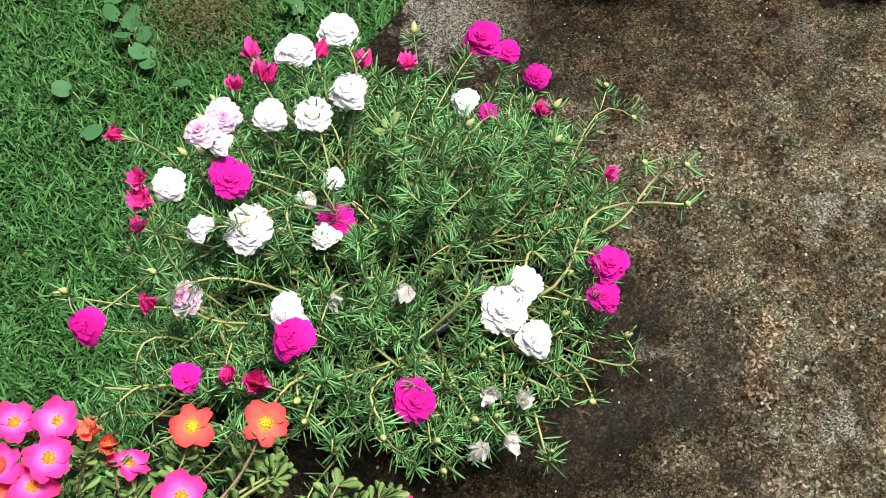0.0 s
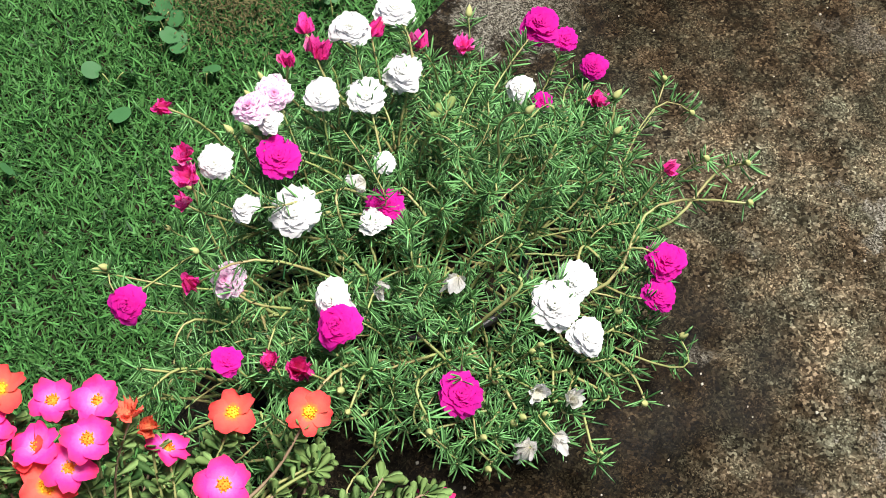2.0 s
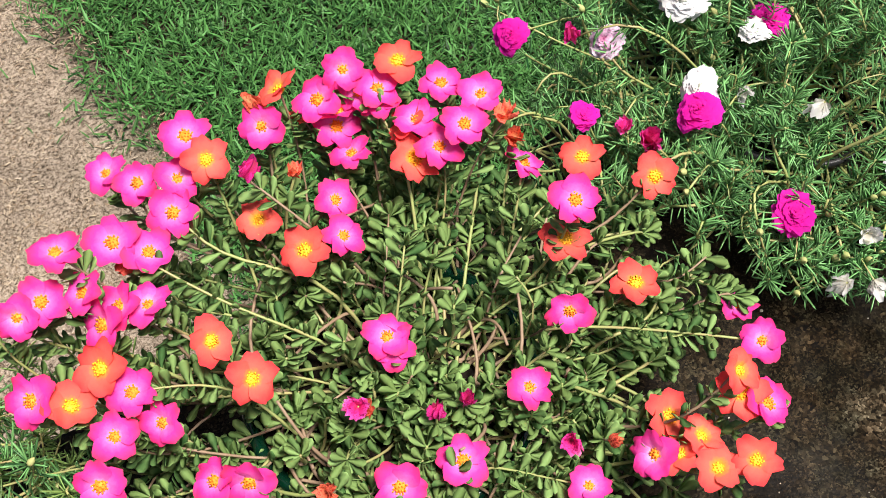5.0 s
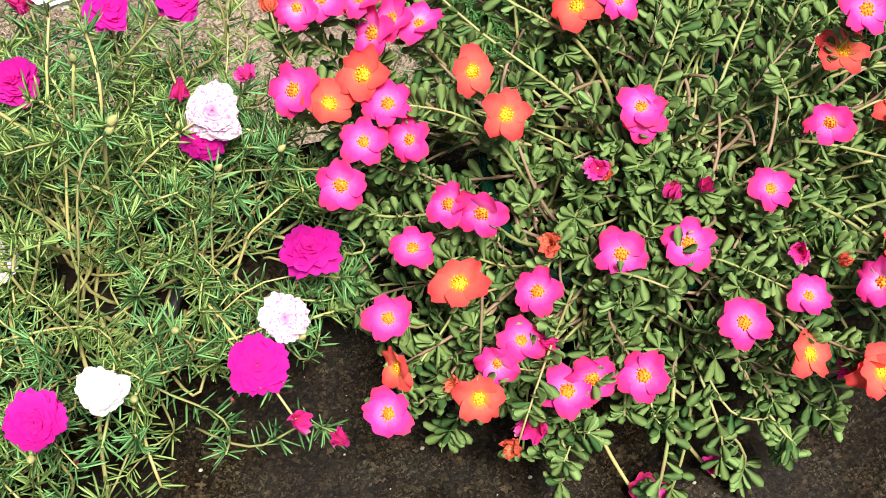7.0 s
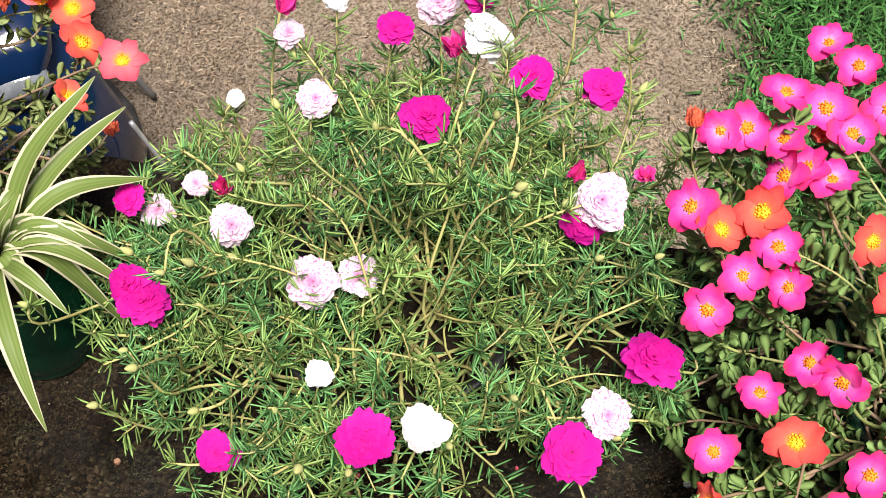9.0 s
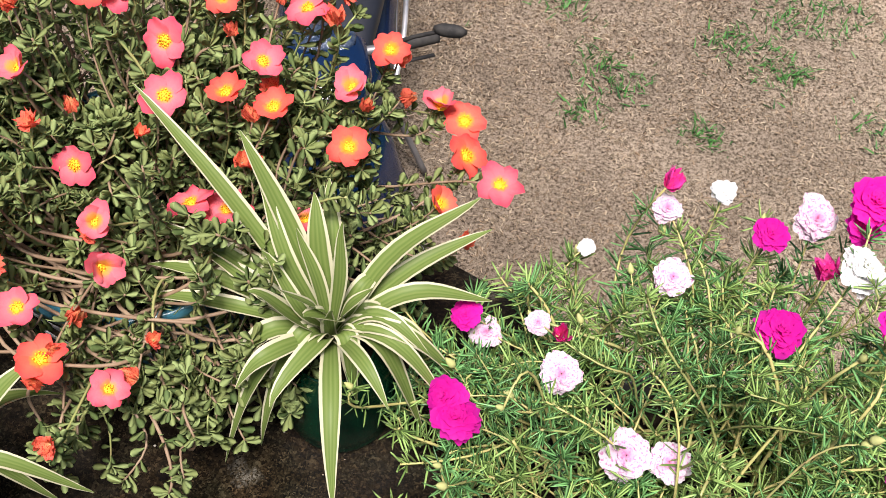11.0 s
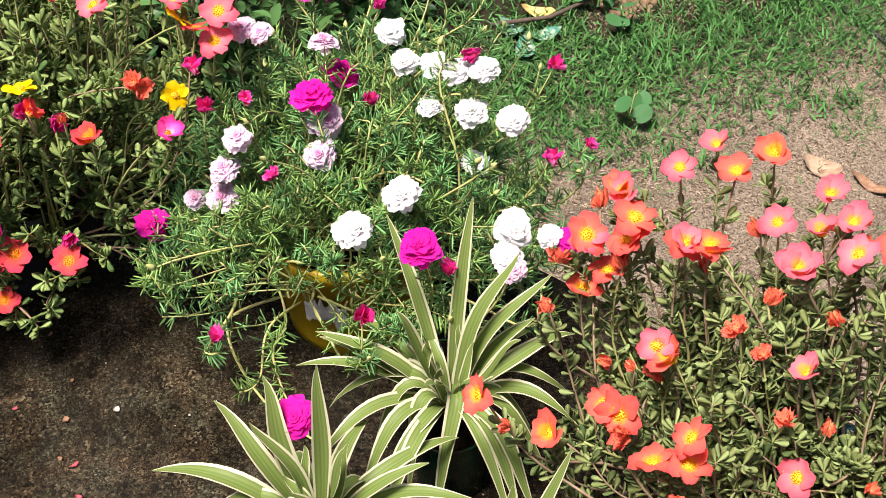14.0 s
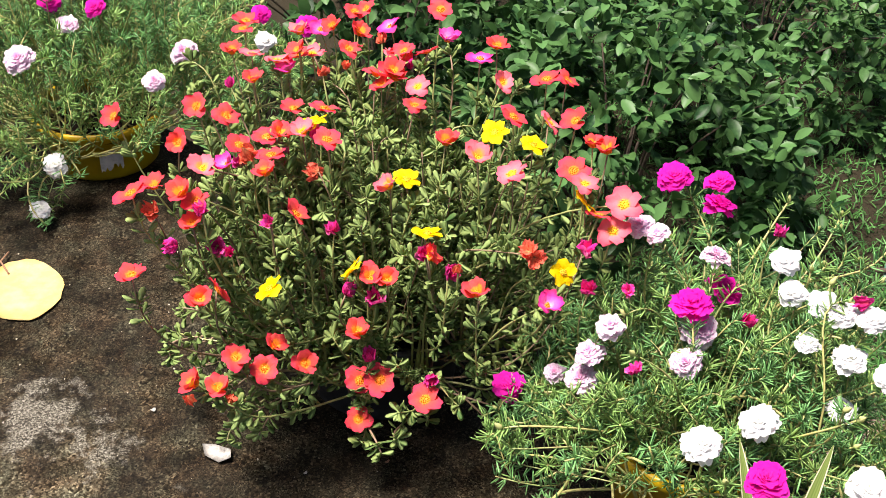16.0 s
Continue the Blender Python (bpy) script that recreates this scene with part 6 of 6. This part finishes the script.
def weed(x, y, count, spread, leaf, label):
    root = thing("weed", label, "weed", (x, y, height_at(x, y)), "broad-leaved weeds in the grass")
    for k in range(count):
        a, r = rng.uniform(0, 6.28), spread * math.sqrt(rng.uniform())
        spot = np.array([r * math.cos(a), r * math.sin(a), rng.uniform(0.05, 0.12)])
        v, f = tube(bezier(np.array([0, 0, 0]), spot * (0.5, 0.5, 0.9), spot, 6), 0.0025, 4)
        stem = child("stem", mesh_from("stem", v.tolist(), f, MAT["stalk"]), root)
        q = Vector((rng.normal(0, 0.5), rng.normal(-0.3, 0.45), 1)).to_track_quat("Z", "Y").to_matrix().to_4x4()
        child("leaf", HEART, stem, Matrix.Translation(spot) @ q @ Matrix.Rotation(rng.uniform(0, 6.28), 4, "Z") @ Matrix.Scale(leaf * rng.uniform(0.8, 1.25), 4))


for x, y, n, s in ((1.74, 2.01, 3, 0.05), (1.62, 1.93, 3, 0.06), (1.56, 1.69, 1, 0.02), (1.8, 2.1, 3, 0.06), (2.1, 1.51, 2, 0.03), (1.42, 2.0, 2, 0.06), (1.24, 1.85, 1, 0.02), (0.9, 1.98, 1, 0.03), (-5.44, 2.5, 7, 0.1), (-5.2, 2.46, 4, 0.08), (-5.6, 3.07, 5, 0.07), (-4.64, 2.12, 7, 0.1), (-5.35, 2.75, 5, 0.12)):
    weed(x, y, n, s, 0.07, "broad heart-leaved weed standing in the grass")

# dry seedy growth in the grass
h = Heap()
n = 2600
c = np.stack([rng.normal(1.97, 0.13, n), rng.normal(1.84, 0.13, n), YARD + rng.uniform(0.02, 0.16, n)], -1)
h.strew(PURSLANE[0], PURSLANE[1], frames_along(rng.normal(0, 1, (n, 3)), size=rng.uniform(0.008, 0.02, n)), c)
tagged(new("seedy_weed", h.mesh("seedy_weed", plain("seed_head", (0.10, 0.09, 0.03), 0.8, wear=(0.2, 0.18, 0.07)))), "brown seedy ground weed in the lawn", "weed", kind="stuff")

# ---- odds and ends ----
hose_line = [(-5.6, 3.55), (-4.6, 3.42), (-4.1, 3.39), (-3.5, 3.31), (-2.6, 3.23), (-2.2, 3.22), (-1.75, 3.27), (-1.2, 3.4), (-0.6, 3.6)]
pts = np.array([(x, y, height_at(x, y) + 0.013) for x, y in hose_line])
t = np.linspace(0, len(pts) - 1, 70)
fine = np.stack([np.interp(t, range(len(pts)), pts[:, k]) for k in range(3)], -1)
fine[:, 2] = [height_at(x, y) + 0.012 for x, y, _ in fine]
v, f = tube(fine, 0.012, 8)
tagged(new("hose", mesh_from("hose", v.tolist(), f, PAINT["rubber"])), "black rubber hose lying across the sandy yard", "hose")


def shard(name, at, size, mat, label, category, bend=0.2, turn=0.0, group="", seed=1, points=11, ragged=0.75):
    """A flat, slightly curled scrap with two skins."""
    r = np.random.default_rng(seed)
    v, f = [], []
    rim = [(math.cos(2 * math.pi * k / points) * size[0] * r.uniform(ragged, 1.05), math.sin(2 * math.pi * k / points) * size[1] * r.uniform(ragged, 1.05)) for k in range(points)]
    for dz in (0.0, 0.0012):
        for q in (0.0, 0.6, 1.0):
            for x, y in rim:
                v.append((x * q, y * q, dz + 0.002 + bend * q * q * (abs(x) + 0.4 * y * math.sin(3 * x / size[0]))))
    for s in (0, 3 * points):
        for i in range(2):
            for k in range(points):
                j = (k + 1) % points
                quad = (s + i * points + k, s + i * points + j, s + (i + 1) * points + j, s + (i + 1) * points + k)
                f.append(quad if s else quad[::-1])
    for k in range(points):
        j = (k + 1) % points
        f.append((2 * points + k, 2 * points + j, 5 * points + j, 5 * points + k))
    ob = new(name, mesh_from(name, v, f, mat))
    ob.matrix_basis = Matrix.Translation(at) @ Matrix.Rotation(turn, 4, "Z")
    return tagged(ob, label, category, group)


LITTER = {
    "yellow_leaf": plain("yellow_dead_leaf", (0.6, 0.43, 0.13), 0.7, wear=(0.66, 0.5, 0.22), scale=30),
    "brown": plain("brown_scrap", (0.22, 0.11, 0.06), 0.8, wear=(0.35, 0.22, 0.13), scale=60),
    "paper": plain("grey_paper", (0.42, 0.41, 0.37), 0.85, wear=(0.12, 0.11, 0.1), scale=70),
    "tan": plain("tan_dead_leaf", (0.42, 0.3, 0.2), 0.8, wear=(0.25, 0.16, 0.1), scale=30, relief=0.6),
    "teal": plain("teal_wrapper", (0.03, 0.22, 0.16), 0.3, wear=(0.4, 0.42, 0.3), scale=40),
    "clay": plain("terracotta", (0.42, 0.09, 0.04), 0.8, wear=(0.5, 0.15, 0.08), scale=12, relief=0.3),
    "petal": plain("fallen_petal", (0.5, 0.04, 0.09), 0.7, wear=(0.4, 0.2, 0.12), scale=80),
}
lf = shard("fallen_leaf", (-3.25, -1.115, 0.0), (0.1, 0.072), LITTER["yellow_leaf"], "yellow fallen leaf lying on the slab", "leaf", 0.03, 0.25, seed=5, points=26, ragged=0.97)
v, f = tube(np.array([(-0.06, -0.02, 0.006), (-0.1, -0.03, 0.012), (-0.13, -0.012, 0.01)]), 0.002, 5)
child("leaf_stalk", mesh_from("leaf_stalk", v.tolist(), f, LITTER["brown"]), lf)
shard("paper_scrap", (-2.752, -0.744, 0.0), (0.034, 0.019), LITTER["paper"], "crumpled grey paper scrap on the slab", "litter", 0.35, 0.9, seed=8, points=6)
shard("dead_leaf", (-3.98, 2.61, height_at(-3.98, 2.61)), (0.1, 0.06), LITTER["tan"], "large pale dead leaf on the sand", "leaf", 0.35, 0.4, seed=12, points=15)
shard("dead_leaf", (-3.80, 2.70, height_at(-3.8, 2.7)), (0.10, 0.03), LITTER["brown"], "curled brown dead leaf on the sand", "leaf", 0.4, 0.2, seed=13, points=13)
for k, (x, y) in enumerate(((-5.45, 2.02), (-5.33, 2.12), (-5.25, 1.98), (-5.5, 2.2))):
    shard("torn_wrapper", (x, y, height_at(x, y) + 0.02), (0.09, 0.05), LITTER["teal" if k != 3 else "yellow_leaf"], "torn plastic wrapper lying among the weeds", "litter", 0.5, 1.3 * k, "torn wrappers", 40 + k)
v, f = tube(np.array([(-5.5, 1.95, YARD + 0.05), (-5.4, 2.2, YARD + 0.06), (-5.45, 2.5, YARD + 0.05), (-5.4, 2.75, YARD + 0.04)]), np.array([0.012, 0.011, 0.009, 0.006]), 7)
tagged(new("stick", mesh_from("stick", v.tolist(), f, MAT["bark"])), "brown dry stick lying in the grass", "stick")
h = Heap()
for k in range(1500):
    y = rng.uniform(2.5, 4.6)
    x = -5.38 - 0.3 * (y - 2.61) + 0.02 * math.sin(y * 3) + rng.normal(0, 0.045)
    r = rng.uniform(0.006, 0.022)
    z = height_at(x, y) + 0.3 * r
    v, f = loft([(x - r, z, r * 0.4, r * 0.3, 1), (x - 0.3 * r, z + 0.1 * r, r, r * 0.7, 1), (x + 0.5 * r, z, r * 0.8, r * 0.6, 1), (x + r, z - 0.1 * r, r * 0.3, r * 0.3, 1)], 6)
    h.put(np.array(v) + (0, y, 0), f)
tagged(new("earth_ridge", h.mesh("earth_ridge", plain("sandy_earth", (0.22, 0.15, 0.085), 0.95, wear=(0.11, 0.07, 0.035), scale=45, relief=0.8))), "low crumbling ridge of sandy earth", "ground", kind="stuff")


def clay_pot(x, y, z, r, hgt, label):
    root = thing("clay_pot", label, "flower pot", (x, y, z), "terracotta pots")
    v, f = lathe([(r * 0.68, 0), (r * 0.7, 0.005), (r * 0.92, hgt * 0.8), (r * 1.04, hgt * 0.8), (r * 1.06, hgt), (r * 0.96, hgt), (r * 0.9, hgt * 0.85)], 32)
    f.append(tuple(range(32))[::-1])
    child("body", mesh_from("body", v, f, LITTER["clay"]), root)
    v, f = lathe([(r * 0.93, hgt * 0.88), (r * 0.4, hgt * 0.9), (0.001, hgt * 0.9)], 20)
    child("soil", mesh_from("soil", v, f, MAT["soil"]), root)


clay_pot(0.85, -0.125, 0, 0.11, 0.17, "terracotta pot standing on the slab")
clay_pot(1.03, -0.50, 0, 0.11, 0.17, "terracotta pot standing on the slab")
clay_pot(-6.3, 3.12, YARD, 0.15, 0.22, "weathered terracotta pot standing on the yard")

# fallen petals, leaf bits and pebbles on the slab
for k in range(64):
    if k < 40:
        x, y = rng.normal(-0.9, 0.25), rng.normal(-0.2, 0.09)
    else:
        x, y = rng.normal(-2.55, 0.22), rng.normal(-0.5, 0.14)
    shard("fallen_petal", (x, y, 0.0), (rng.uniform(0.003, 0.008), rng.uniform(0.002, 0.005)), LITTER[("petal", "brown", "brown", "paper")[k % 4]], "small fallen petal or leaf bit on the slab", "petal", 0.6, rng.uniform(0, 6), "fallen petals", 100 + k, 7)
h = Heap()
for _ in range(900):
    x, y = rng.uniform(-3.4, 1.0), rng.uniform(-1.2, 0.05)
    s = 0.0006 + 0.0018 * rng.uniform() ** 2.5
    v, f = loft([(-s + x, s * 0.5, s * 0.3, s * 0.3, 1), (x, s * 0.6, s, s * 0.7, 1), (x + s, s * 0.4, s * 0.4, s * 0.3, 1)], 6)
    h.put(np.array(v) + (0, y, 0), f)
tagged(new("grit", h.mesh("grit", plain("pale_grit", (0.5, 0.46, 0.38), 0.8, wear=(0.2, 0.17, 0.12), scale=60))), "pale grit scattered on the slab", "grit", kind="stuff")
